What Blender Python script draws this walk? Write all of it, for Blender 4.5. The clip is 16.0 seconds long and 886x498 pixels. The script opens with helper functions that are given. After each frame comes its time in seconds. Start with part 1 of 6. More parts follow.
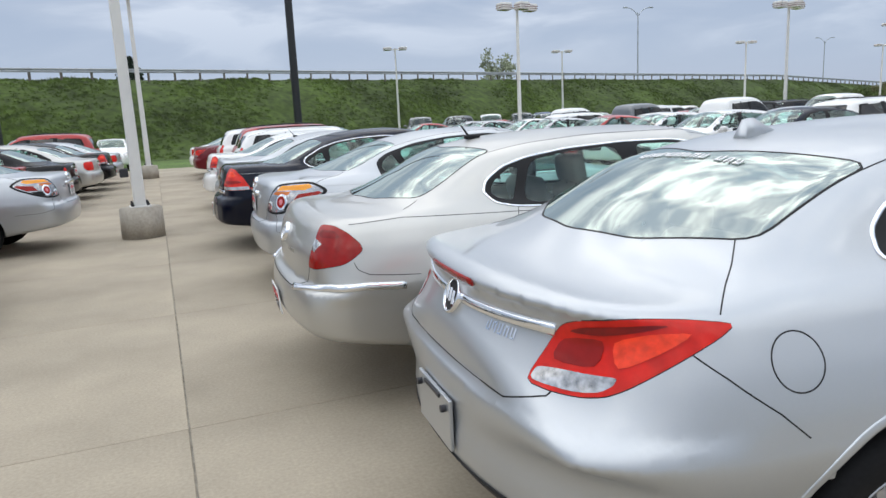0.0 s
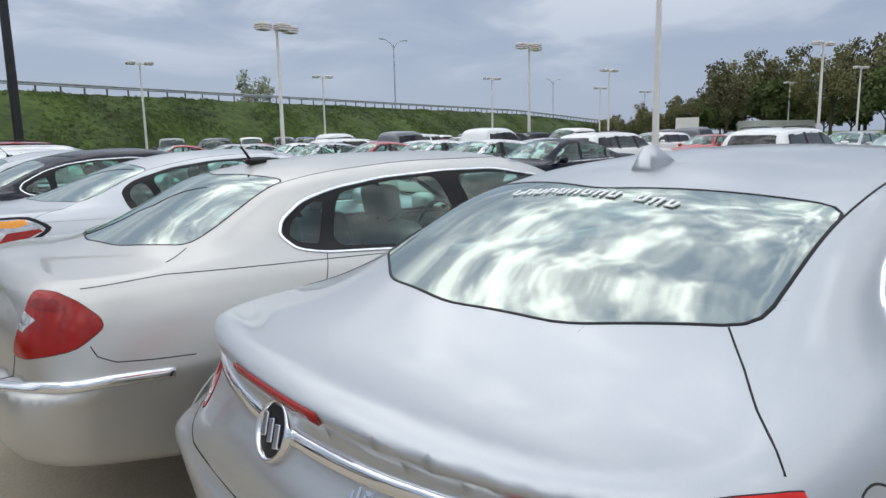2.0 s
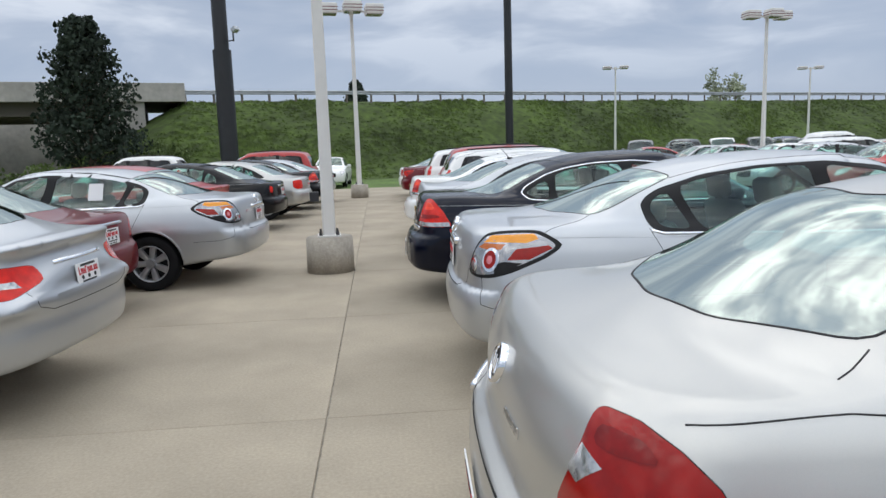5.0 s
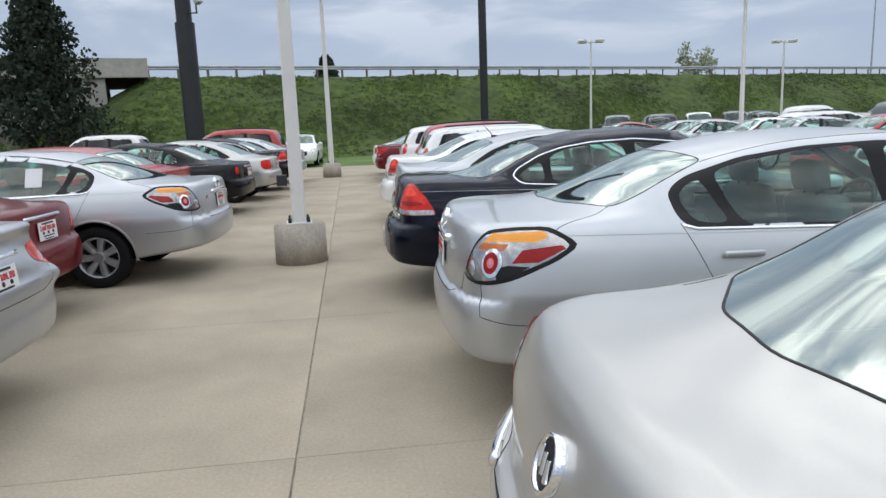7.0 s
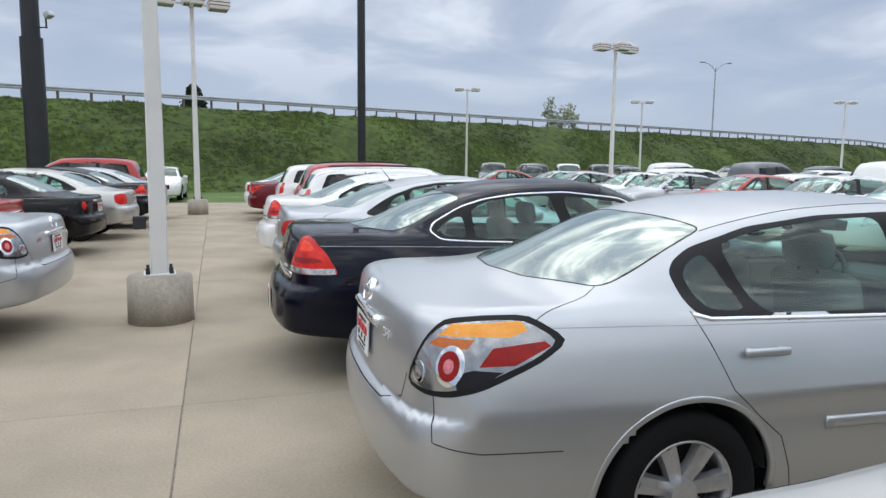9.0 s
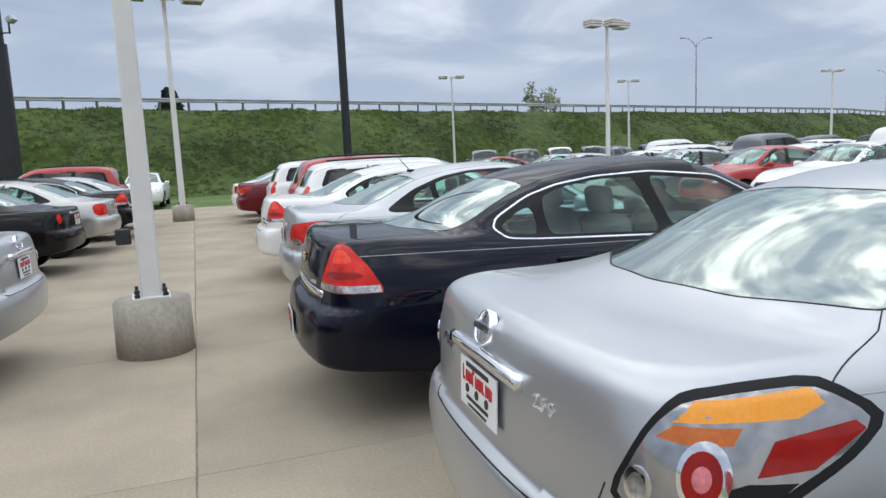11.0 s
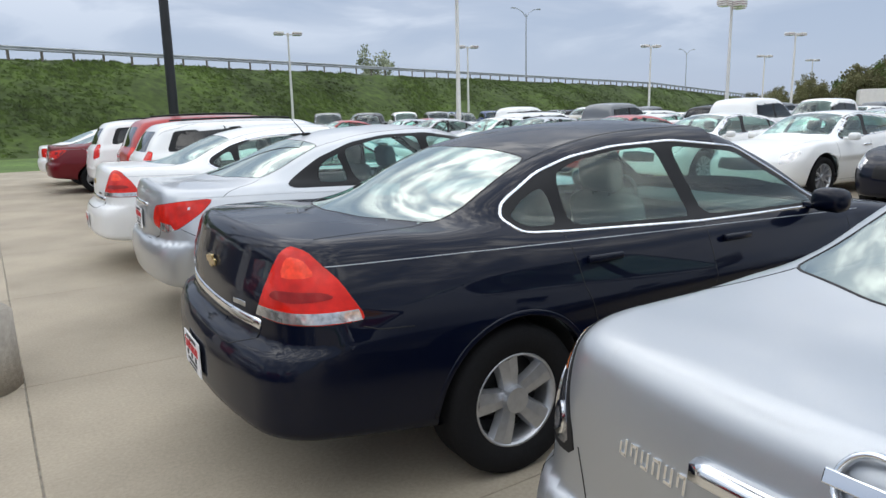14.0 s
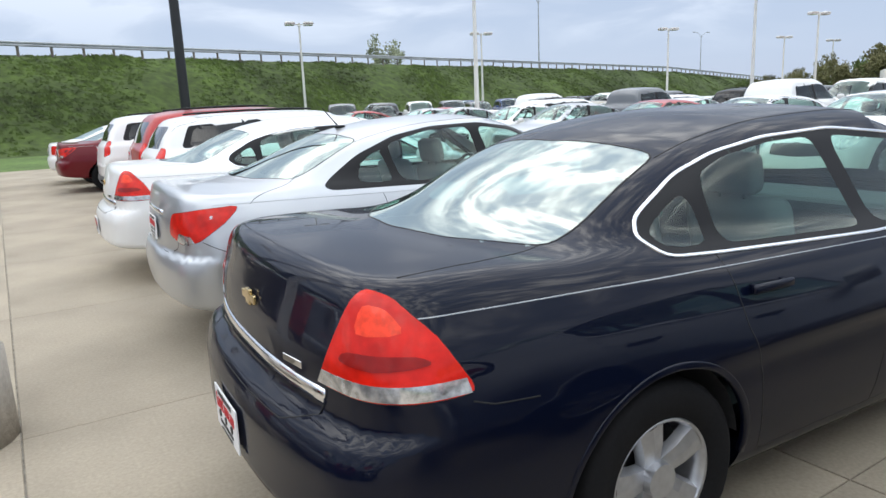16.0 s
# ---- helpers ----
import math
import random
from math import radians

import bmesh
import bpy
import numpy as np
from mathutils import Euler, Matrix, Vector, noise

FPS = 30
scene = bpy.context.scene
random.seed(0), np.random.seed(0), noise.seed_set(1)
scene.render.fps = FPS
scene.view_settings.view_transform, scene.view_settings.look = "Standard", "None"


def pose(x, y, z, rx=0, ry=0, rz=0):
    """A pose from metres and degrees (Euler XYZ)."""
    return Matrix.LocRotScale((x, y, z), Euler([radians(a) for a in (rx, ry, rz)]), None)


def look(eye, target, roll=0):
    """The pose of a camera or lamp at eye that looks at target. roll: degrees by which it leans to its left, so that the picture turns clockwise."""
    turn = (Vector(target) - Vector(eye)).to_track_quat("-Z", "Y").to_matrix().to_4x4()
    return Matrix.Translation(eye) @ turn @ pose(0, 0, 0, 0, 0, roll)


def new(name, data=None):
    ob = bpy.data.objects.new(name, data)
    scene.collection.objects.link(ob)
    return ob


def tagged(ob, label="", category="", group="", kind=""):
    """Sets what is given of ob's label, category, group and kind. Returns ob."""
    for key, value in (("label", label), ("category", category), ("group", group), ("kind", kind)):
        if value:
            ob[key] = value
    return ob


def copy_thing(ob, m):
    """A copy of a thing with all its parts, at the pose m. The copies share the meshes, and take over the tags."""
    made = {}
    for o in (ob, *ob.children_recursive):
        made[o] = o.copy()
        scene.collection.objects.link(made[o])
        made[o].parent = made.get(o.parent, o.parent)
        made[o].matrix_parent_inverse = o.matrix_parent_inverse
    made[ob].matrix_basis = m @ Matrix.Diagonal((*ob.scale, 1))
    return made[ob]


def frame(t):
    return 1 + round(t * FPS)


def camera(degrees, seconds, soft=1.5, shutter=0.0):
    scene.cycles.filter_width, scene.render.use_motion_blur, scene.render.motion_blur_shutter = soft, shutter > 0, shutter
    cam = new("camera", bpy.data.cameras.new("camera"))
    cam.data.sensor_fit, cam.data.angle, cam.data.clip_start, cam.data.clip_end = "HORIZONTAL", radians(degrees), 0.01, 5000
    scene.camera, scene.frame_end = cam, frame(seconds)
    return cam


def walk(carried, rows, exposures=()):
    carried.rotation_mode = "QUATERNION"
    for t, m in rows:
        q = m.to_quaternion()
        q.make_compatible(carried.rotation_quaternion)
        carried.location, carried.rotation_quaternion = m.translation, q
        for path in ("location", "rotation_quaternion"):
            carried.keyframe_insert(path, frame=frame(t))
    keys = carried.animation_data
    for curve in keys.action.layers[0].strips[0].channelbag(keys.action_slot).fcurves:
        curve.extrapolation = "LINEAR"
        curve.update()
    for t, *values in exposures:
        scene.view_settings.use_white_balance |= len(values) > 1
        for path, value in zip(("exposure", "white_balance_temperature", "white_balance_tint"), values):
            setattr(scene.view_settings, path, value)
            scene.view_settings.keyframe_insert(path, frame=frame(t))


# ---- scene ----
cam = camera(65.9, 16.0)
PATH = [
    (0, (1.137, 0.583, 1.54), (0.801, 2.521, 1.173), -2.8),
    (0.5, (1.112, 0.771, 1.514), (0.887, 2.721, 1.13), -1.8),
    (1, (0.986, 0.987, 1.519), (1.285, 2.931, 1.157), 0.2),
    (1.5, (0.907, 1.171, 1.508), (1.258, 3.078, 1.019), -0.5),
    (2, (0.897, 1.449, 1.528), (1.244, 3.393, 1.209), -1.2),
    (2.5, (0.773, 1.651, 1.526), (0.909, 3.616, 1.175), 0.1),
    (3, (0.549, 1.849, 1.531), (0.439, 3.812, 1.162), -0.9),
    (3.5, (0.463, 2.089, 1.521), (-0.031, 3.999, 1.189), -3.9),
    (4, (0.383, 2.362, 1.519), (-0.482, 4.148, 1.265), -3.1),
    (4.2, (0.324, 2.453, 1.517), (-0.545, 4.235, 1.25), -2.4),
    (6.3, (0.007, 3.139, 1.56), (-0.908, 4.894, 1.273), -1.2),
    (6.5, (-0.068, 3.197, 1.561), (-0.921, 4.98, 1.254), -1.0),
    (7, (-0.194, 3.362, 1.555), (-1.014, 5.152, 1.205), -2.2),
    (7.5, (-0.287, 3.629, 1.564), (-1.072, 5.438, 1.228), -3.2),
    (8, (-0.444, 3.838, 1.578), (-1.22, 5.658, 1.286), -0.8),
    (8.5, (-0.685, 4.026, 1.588), (-1.23, 5.937, 1.368), -1.7),
    (9, (-0.837, 4.193, 1.581), (-1.303, 6.123, 1.343), 0.6),
    (9.2, (-0.877, 4.284, 1.563), (-1.411, 6.198, 1.34), -1.6),
    (11.3, (-1.673, 5.259, 1.534), (-2.061, 7.2, 1.246), -3.1),
    (11.4, (-1.707, 5.302, 1.541), (-2.079, 7.243, 1.23), -3.3),
    (11.5, (-1.746, 5.334, 1.535), (-2.091, 7.277, 1.214), -3.2),
    (12, (-2.008, 5.488, 1.556), (-2.141, 7.46, 1.254), -2.7),
    (12.5, (-2.192, 5.641, 1.539), (-2.433, 7.594, 1.179), -3.1),
    (13, (-2.268, 5.914, 1.525), (-2.598, 7.862, 1.214), -1.6),
    (13.5, (-2.328, 6.086, 1.522), (-2.449, 8.044, 1.132), -0.2),
    (14, (-2.467, 6.274, 1.535), (-2.414, 8.237, 1.155), -1.3),
    (14.5, (-2.564, 6.429, 1.534), (-2.407, 8.381, 1.129), -0.4),
    (15, (-2.58, 6.641, 1.54), (-2.646, 8.603, 1.155), -1.4),
    (15.5, (-2.618, 6.84, 1.538), (-2.783, 8.794, 1.145), -1.9),
    (16, (-2.774, 7.042, 1.536), (-2.758, 8.999, 1.127), -2.4),
]
walk(cam, [(t, look(eye, target, roll)) for t, eye, target, roll in PATH],
     [(0, -0.22), (0.6, -0.24), (1.2, -0.38), (3, -0.44), (4, -0.38), (7, -0.28), (9, -0.24), (12, -0.26), (14, -0.17), (16, 0.08)])


# ---- light ----
def make_world():
    w = bpy.data.worlds.new("sky")
    scene.world = w
    w.use_nodes = True
    nt = w.node_tree
    N, Lk = nt.nodes, nt.links
    N.clear()
    out = N.new("ShaderNodeOutputWorld")
    bg = N.new("ShaderNodeBackground")
    bg.inputs["Strength"].default_value = SKY_STRENGTH
    sky = N.new("ShaderNodeTexSky")
    sky.sky_type, sky.sun_disc = "NISHITA", False
    sky.sun_elevation, sky.sun_rotation = radians(SUN_ELEV), radians(SUN_ROT)
    scale = N.new("ShaderNodeVectorMath")
    scale.operation = "SCALE"
    scale.inputs["Scale"].default_value = 0.1
    Lk.new(sky.outputs[0], scale.inputs[0])
    tc = N.new("ShaderNodeTexCoord")
    sep = N.new("ShaderNodeSeparateXYZ")
    Lk.new(tc.outputs["Generated"], sep.inputs[0])
    add = N.new("ShaderNodeMath")
    add.operation = "ADD"
    add.inputs[1].default_value = 0.18
    Lk.new(sep.outputs["Z"], add.inputs[0])
    mx = N.new("ShaderNodeMath")
    mx.operation = "MAXIMUM"
    mx.inputs[1].default_value = 0.05
    Lk.new(add.outputs[0], mx.inputs[0])
    com = N.new("ShaderNodeCombineXYZ")
    for k in "XY":
        d = N.new("ShaderNodeMath")
        d.operation = "DIVIDE"
        Lk.new(sep.outputs[k], d.inputs[0])
        Lk.new(mx.outputs[0], d.inputs[1])
        Lk.new(d.outputs[0], com.inputs[k])
    n1 = N.new("ShaderNodeTexNoise")
    n1.inputs["Scale"].default_value, n1.inputs["Detail"].default_value, n1.inputs["Roughness"].default_value = 1.2, 5, 0.5
    n1.inputs["Distortion"].default_value = 0.5
    Lk.new(com.outputs[0], n1.inputs["Vector"])
    r1 = N.new("ShaderNodeValToRGB")
    r1.color_ramp.elements[0].position, r1.color_ramp.elements[0].color = 0.41, (0.40, 0.48, 0.60, 1)
    r1.color_ramp.elements[1].position, r1.color_ramp.elements[1].color = 0.61, (1.9, 1.9, 1.86, 1)
    e = r1.color_ramp.elements.new(0.5)
    e.color = (0.78, 0.82, 0.88, 1)
    # small broken cloud overhead
    n2 = N.new("ShaderNodeTexNoise")
    n2.inputs["Scale"].default_value, n2.inputs["Detail"].default_value, n2.inputs["Roughness"].default_value = 8.0, 6, 0.58
    n2.inputs["Distortion"].default_value = 0.15
    Lk.new(tc.outputs["Generated"], n2.inputs["Vector"])
    mixn = N.new("ShaderNodeMix")
    up = N.new("ShaderNodeMapRange")
    up.inputs["From Min"].default_value, up.inputs["From Max"].default_value = 0.15, 0.5
    up.inputs["To Min"].default_value, up.inputs["To Max"].default_value = 0.0, 0.8
    Lk.new(sep.outputs["Z"], up.inputs["Value"])
    Lk.new(up.outputs[0], mixn.inputs["Factor"])
    Lk.new(n1.outputs["Fac"], mixn.inputs["A"])
    Lk.new(n2.outputs["Fac"], mixn.inputs["B"])
    Lk.new(mixn.outputs[0], r1.inputs[0])
    # the thin bank of blue-grey haze low over the horizon
    hz = N.new("ShaderNodeMapRange")
    hz.inputs["From Min"].default_value, hz.inputs["From Max"].default_value = 0.05, 0.55
    hz.inputs["To Min"].default_value, hz.inputs["To Max"].default_value = 1.0, 0.0
    Lk.new(sep.outputs["Z"], hz.inputs["Value"])
    m1 = N.new("ShaderNodeMix")
    m1.data_type = "RGBA"
    m1.inputs["B"].default_value = (0.52, 0.625, 0.83, 1)
    Lk.new(hz.outputs[0], m1.inputs["Factor"])
    Lk.new(r1.outputs[0], m1.inputs["A"])
    m2 = N.new("ShaderNodeMix")
    m2.data_type = "RGBA"
    m2.inputs["Factor"].default_value = 0.85
    Lk.new(scale.outputs[0], m2.inputs["A"])
    Lk.new(m1.outputs[2], m2.inputs["B"])
    zen = N.new("ShaderNodeMapRange")
    zen.interpolation_type = "SMOOTHSTEP"
    zen.inputs["From Min"].default_value, zen.inputs["From Max"].default_value = 0.2, 0.8
    zen.inputs["To Min"].default_value, zen.inputs["To Max"].default_value = 1.0, 2.3
    Lk.new(sep.outputs["Z"], zen.inputs["Value"])
    lift = N.new("ShaderNodeVectorMath")
    lift.operation = "SCALE"
    Lk.new(m2.outputs[2], lift.inputs[0])
    Lk.new(zen.outputs[0], lift.inputs["Scale"])
    Lk.new(lift.outputs[0], bg.inputs["Color"])
    Lk.new(bg.outputs[0], out.inputs[0])


SKY_STRENGTH, SUN_ELEV, SUN_ROT = 1.0, 55.0, -15.0
make_world()
sun = new("sun", bpy.data.lights.new("sun", "SUN"))
sun.data.energy, sun.data.angle, sun.data.color = 0.1, radians(100), (1.0, 0.95, 0.88)
sun.matrix_world = look((-6, 30, 60), (0, 8, 0))
scene.view_settings.exposure = 0.0


# ---- materials ----
def mat(name, color, rough=0.5, metal=0.0, grain=0.0, grain_scale=40.0, stain=0.0, stain_scale=1.5, bump=0.0, bump_scale=60.0,
        coat=0.0, emission=None, per_object=0.0, spec=0.5, dark=None):
    """A principled material with two scales of variation and fine relief, in object metres."""
    m = bpy.data.materials.new(name)
    m.use_nodes = True
    nt = m.node_tree
    N, Lk = nt.nodes, nt.links
    p = N["Principled BSDF"]
    p.inputs["Roughness"].default_value, p.inputs["Metallic"].default_value = rough, metal
    p.inputs["Specular IOR Level"].default_value = spec
    p.inputs["Coat Weight"].default_value, p.inputs["Coat Roughness"].default_value = coat, 0.03
    c = (*color, 1)
    p.inputs["Base Color"].default_value = c
    tc = N.new("ShaderNodeTexCoord")
    last = None
    if grain or stain or per_object:
        rgb = N.new("ShaderNodeRGB")
        rgb.outputs[0].default_value = c
        last = rgb.outputs[0]
        for amount, size in ((grain, grain_scale), (stain, stain_scale)):
            if amount:
                n = N.new("ShaderNodeTexNoise")
                n.inputs["Scale"].default_value, n.inputs["Detail"].default_value = size, 5
                Lk.new(tc.outputs["Object"], n.inputs["Vector"])
                mr = N.new("ShaderNodeMapRange")
                mr.inputs["From Min"].default_value, mr.inputs["From Max"].default_value = 0.3, 0.7
                mr.inputs["To Min"].default_value, mr.inputs["To Max"].default_value = 1 - amount, 1 + amount
                Lk.new(n.outputs["Fac"], mr.inputs["Value"])
                v = N.new("ShaderNodeVectorMath")
                v.operation = "SCALE"
                Lk.new(last, v.inputs[0])
                Lk.new(mr.outputs[0], v.inputs["Scale"])
                last = v.outputs[0]
        if per_object:
            oi = N.new("ShaderNodeObjectInfo")
            mr = N.new("ShaderNodeMapRange")
            mr.inputs["To Min"].default_value, mr.inputs["To Max"].default_value = 1 - per_object, 1 + per_object
            Lk.new(oi.outputs["Random"], mr.inputs["Value"])
            v = N.new("ShaderNodeVectorMath")
            v.operation = "SCALE"
            Lk.new(last, v.inputs[0])
            Lk.new(mr.outputs[0], v.inputs["Scale"])
            last = v.outputs[0]
        Lk.new(last, p.inputs["Base Color"])
    if bump:
        n = N.new("ShaderNodeTexNoise")
        n.inputs["Scale"].default_value, n.inputs["Detail"].default_value = bump_scale, 4
        Lk.new(tc.outputs["Object"], n.inputs["Vector"])
        b = N.new("ShaderNodeBump")
        b.inputs["Strength"].default_value, b.inputs["Distance"].default_value = bump, 0.01
        Lk.new(n.outputs["Fac"], b.inputs["Height"])
        Lk.new(b.outputs[0], p.inputs["Normal"])
    if emission:
        p.inputs["Emission Color"].default_value, p.inputs["Emission Strength"].default_value = (*emission[0], 1), emission[1]
    return m


def glass(name, tint, ior=1.6, sheen=(1, 1, 1)):
    """Thin tinted car glass: clear where looked through, a mirror at a slant."""
    m = bpy.data.materials.new(name)
    m.use_nodes = True
    nt = m.node_tree
    N, Lk = nt.nodes, nt.links
    N.clear()
    out = N.new("ShaderNodeOutputMaterial")
    tr = N.new("ShaderNodeBsdfTransparent")
    tr.inputs[0].default_value = (*tint, 1)
    gl = N.new("ShaderNodeBsdfGlossy")
    gl.inputs["Roughness"].default_value = 0.02
    gl.inputs["Color"].default_value = (*sheen, 1)
    base = ((ior - 1) / (ior + 1)) ** 2
    lw = N.new("ShaderNodeLayerWeight")
    lw.inputs["Blend"].default_value = 0.5
    pw = N.new("ShaderNodeMath")
    pw.operation = "POWER"
    pw.inputs[1].default_value = 4.0
    Lk.new(lw.outputs["Facing"], pw.inputs[0])
    fr = N.new("ShaderNodeMath")
    fr.operation = "MULTIPLY_ADD"
    fr.inputs[1].default_value, fr.inputs[2].default_value = 1 - base, base
    Lk.new(pw.outputs[0], fr.inputs[0])
    mx = N.new("ShaderNodeMixShader")
    Lk.new(fr.outputs[0], mx.inputs[0])
    Lk.new(tr.outputs[0], mx.inputs[1])
    Lk.new(gl.outputs[0], mx.inputs[2])
    Lk.new(mx.outputs[0], out.inputs[0])
    return m


def paint(name, color, metal=0.55, rough=0.32, coat=0.6, spec=0.4):
    return mat(name, color, rough, metal, grain=0.05, grain_scale=900, stain=0.03, stain_scale=2.0, coat=coat, spec=spec)


SILVER = paint("silver_paint", (0.50, 0.52, 0.54), 0.82, 0.40)
PEARL = paint("pale_silver_paint", (0.52, 0.515, 0.49), 0.82, 0.40)
WHITE = paint("white_paint", (0.82, 0.82, 0.80), 0.0, 0.4)
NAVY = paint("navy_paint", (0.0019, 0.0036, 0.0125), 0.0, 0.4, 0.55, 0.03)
BLACK = paint("black_paint", (0.006, 0.006, 0.007), 0.0, 0.4, 0.55, 0.03)
MAROON = paint("maroon_paint", (0.13, 0.004, 0.009), 0.0, 0.4, 0.6, 0.1)
RED = paint("red_paint", (0.40, 0.02, 0.018), 0.1)
GREY = paint("grey_paint", (0.16, 0.17, 0.18), 0.5)
BLUE = paint("blue_paint", (0.03, 0.07, 0.2), 0.4)
TAN = paint("tan_paint", (0.42, 0.38, 0.30), 0.5)
TINT = glass("tinted_glass", (0.66, 0.88, 0.82), 1.65, (0.92, 1.0, 0.97))
REARGLASS = glass("rear_glass", (0.34, 0.46, 0.43), 4.2, (0.88, 0.98, 0.93))
PRIVACY = glass("privacy_glass", (0.05, 0.055, 0.06), 1.6)
RUBBER = mat("black_rubber", (0.008, 0.008, 0.009), 0.8, spec=0.2, grain=0.2, grain_scale=80)
TRIM = mat("black_trim", (0.010, 0.010, 0.011), 0.5, spec=0.25)
# near-black for the panel gaps, also the painted shade of a body crease
SEAM_AND_CREASE = mat("panel_gap", (0.012, 0.012, 0.012), 0.8)
CHROME = mat("chrome", (0.82, 0.83, 0.85), 0.06, 1.0)
ALLOY = mat("alloy_wheel", (0.50, 0.51, 0.53), 0.35, 0.8, grain=0.08, grain_scale=30)
DARKMETAL = mat("dark_metal", (0.05, 0.05, 0.055), 0.5, 0.6)
HOUSING = mat("lamp_housing", (0.36, 0.36, 0.37), 0.14, 0.8, grain=0.15, grain_scale=25, coat=1.0)
REDLENS = mat("red_lens", (0.64, 0.014, 0.006), 0.2, grain=0.22, grain_scale=16, coat=0.35, spec=0.2)
BRIGHTRED = mat("bright_red_lens", (0.90, 0.055, 0.015), 0.16, grain=0.2, grain_scale=40, coat=0.4, spec=0.3)
DARKRED = mat("dark_red_lens", (0.20, 0.006, 0.005), 0.2, grain=0.3, grain_scale=20, coat=0.35, spec=0.2)
PINKLENS = mat("pale_red_lens", (0.75, 0.22, 0.24), 0.15, 0.3, grain=0.3, grain_scale=60, coat=0.5)
DARKAMBER = mat("dark_amber_lens", (0.55, 0.13, 0.01), 0.15, grain=0.12, grain_scale=90, coat=0.5)
DEEPRED = mat("deep_red_lens", (0.30, 0.008, 0.005), 0.2, grain=0.2, grain_scale=18, coat=0.35, spec=0.2)
CLEARLENS = mat("clear_lens", (0.55, 0.54, 0.53), 0.1, 0.7, grain=0.5, grain_scale=45, coat=1.0)
AMBER = mat("amber_lens", (0.95, 0.36, 0.02), 0.12, grain=0.05, grain_scale=90, coat=0.5)
SEATCLOTH = mat("grey_seat_cloth", (0.15, 0.15, 0.155), 0.9, grain=0.15, grain_scale=60, bump=0.2, bump_scale=200)
BEIGECLOTH = mat("beige_seat_cloth", (0.34, 0.32, 0.29), 0.9, grain=0.1, grain_scale=60)
PLASTIC = mat("dark_plastic", (0.03, 0.03, 0.032), 0.7, grain=0.1)
PLATEWHITE = mat("white_plate", (0.8, 0.8, 0.8), 0.5)
PLATERED = mat("red_print", (0.55, 0.02, 0.03), 0.5)
INK = mat("black_print", (0.02, 0.02, 0.02), 0.5)
GREENPRINT = mat("green_print", (0.35, 0.50, 0.30), 0.6)
GOLD = mat("gold_badge", (0.65, 0.50, 0.25), 0.25, 1.0)
CONCRETE = mat("pale_concrete", (0.352, 0.303, 0.230), 0.9, grain=0.10, grain_scale=55, stain=0.19, stain_scale=0.9, bump=0.25, bump_scale=120, per_object=0.035)
JOINT = mat("joint_sealant", (0.33, 0.30, 0.25), 0.95, grain=0.3, grain_scale=14)
BASECON = mat("footing_concrete", (0.38, 0.345, 0.29), 0.95, grain=0.12, grain_scale=30, stain=0.13, stain_scale=4, bump=0.5, bump_scale=45)
POLEWHITE = mat("white_pole_paint", (0.72, 0.71, 0.68), 0.45, stain=0.05, stain_scale=3)
POLEBLACK = mat("black_pole_paint", (0.018, 0.019, 0.022), 0.45, stain=0.15, stain_scale=2)
GALV = mat("galvanised_steel", (0.42, 0.44, 0.46), 0.5, 0.6, stain=0.15)
WOODPOST = mat("weathered_post", (0.16, 0.14, 0.12), 0.9, grain=0.2)
BRIDGECON = mat("bridge_concrete", (0.42, 0.40, 0.36), 0.95, grain=0.1, grain_scale=3, stain=0.2, stain_scale=0.4)


# ---- mesh helpers ----
def mesh_of(name, verts, faces, material, normals=None, smooth=True):
    me = bpy.data.meshes.new(name)
    me.from_pydata([tuple(v) for v in verts], [], [tuple(f) for f in faces])
    me.materials.append(material)
    if smooth:
        me.polygons.foreach_set("use_smooth", [True] * len(me.polygons))
    if normals is not None and len(me.vertices):
        me.normals_split_custom_set_from_vertices([tuple(n) for n in normals])
    me.update()
    return me


def part_mesh(name, me, parent, label="", m=None):
    ob = new(name, me)
    ob.parent = parent
    if m is not None:
        ob.matrix_basis = m
    return tagged(ob, label)


def part(name, bm, material, parent=None, label="", smooth=False, m=None):
    """Links a bmesh as one mesh object under a thing or under a part."""
    me = bpy.data.meshes.new(name)
    bm.to_mesh(me)
    bm.free()
    me.materials.append(material)
    if smooth:
        me.polygons.foreach_set("use_smooth", [True] * len(me.polygons))
    return part_mesh(name, me, parent, label, m)


def box(bm, cx, cy, cz, sx, sy, sz, bevel=0.0, m=None, segments=2):
    g = bmesh.ops.create_cube(bm, size=1)
    vs = g["verts"]
    bmesh.ops.scale(bm, vec=(sx, sy, sz), verts=vs)
    if bevel:
        es = list({e for v in vs for e in v.link_edges})
        r = bmesh.ops.bevel(bm, geom=es, offset=bevel, segments=segments, affect="EDGES", profile=0.5)
        vs = list({v for f in r["faces"] for v in f.verts} | {v for v in vs if v.is_valid})
    bmesh.ops.translate(bm, vec=(cx, cy, cz), verts=vs)
    if m is not None:
        bmesh.ops.transform(bm, matrix=m, verts=vs)
    return vs


def tube(bm, r0, r1, z0, z1, n=16, cx=0.0, cy=0.0, m=None):
    g = bmesh.ops.create_cone(bm, cap_ends=True, segments=n, radius1=r0, radius2=r1, depth=z1 - z0)
    bmesh.ops.translate(bm, vec=(cx, cy, (z0 + z1) / 2), verts=g["verts"])
    if m is not None:
        bmesh.ops.transform(bm, matrix=m, verts=g["verts"])
    return g["verts"]


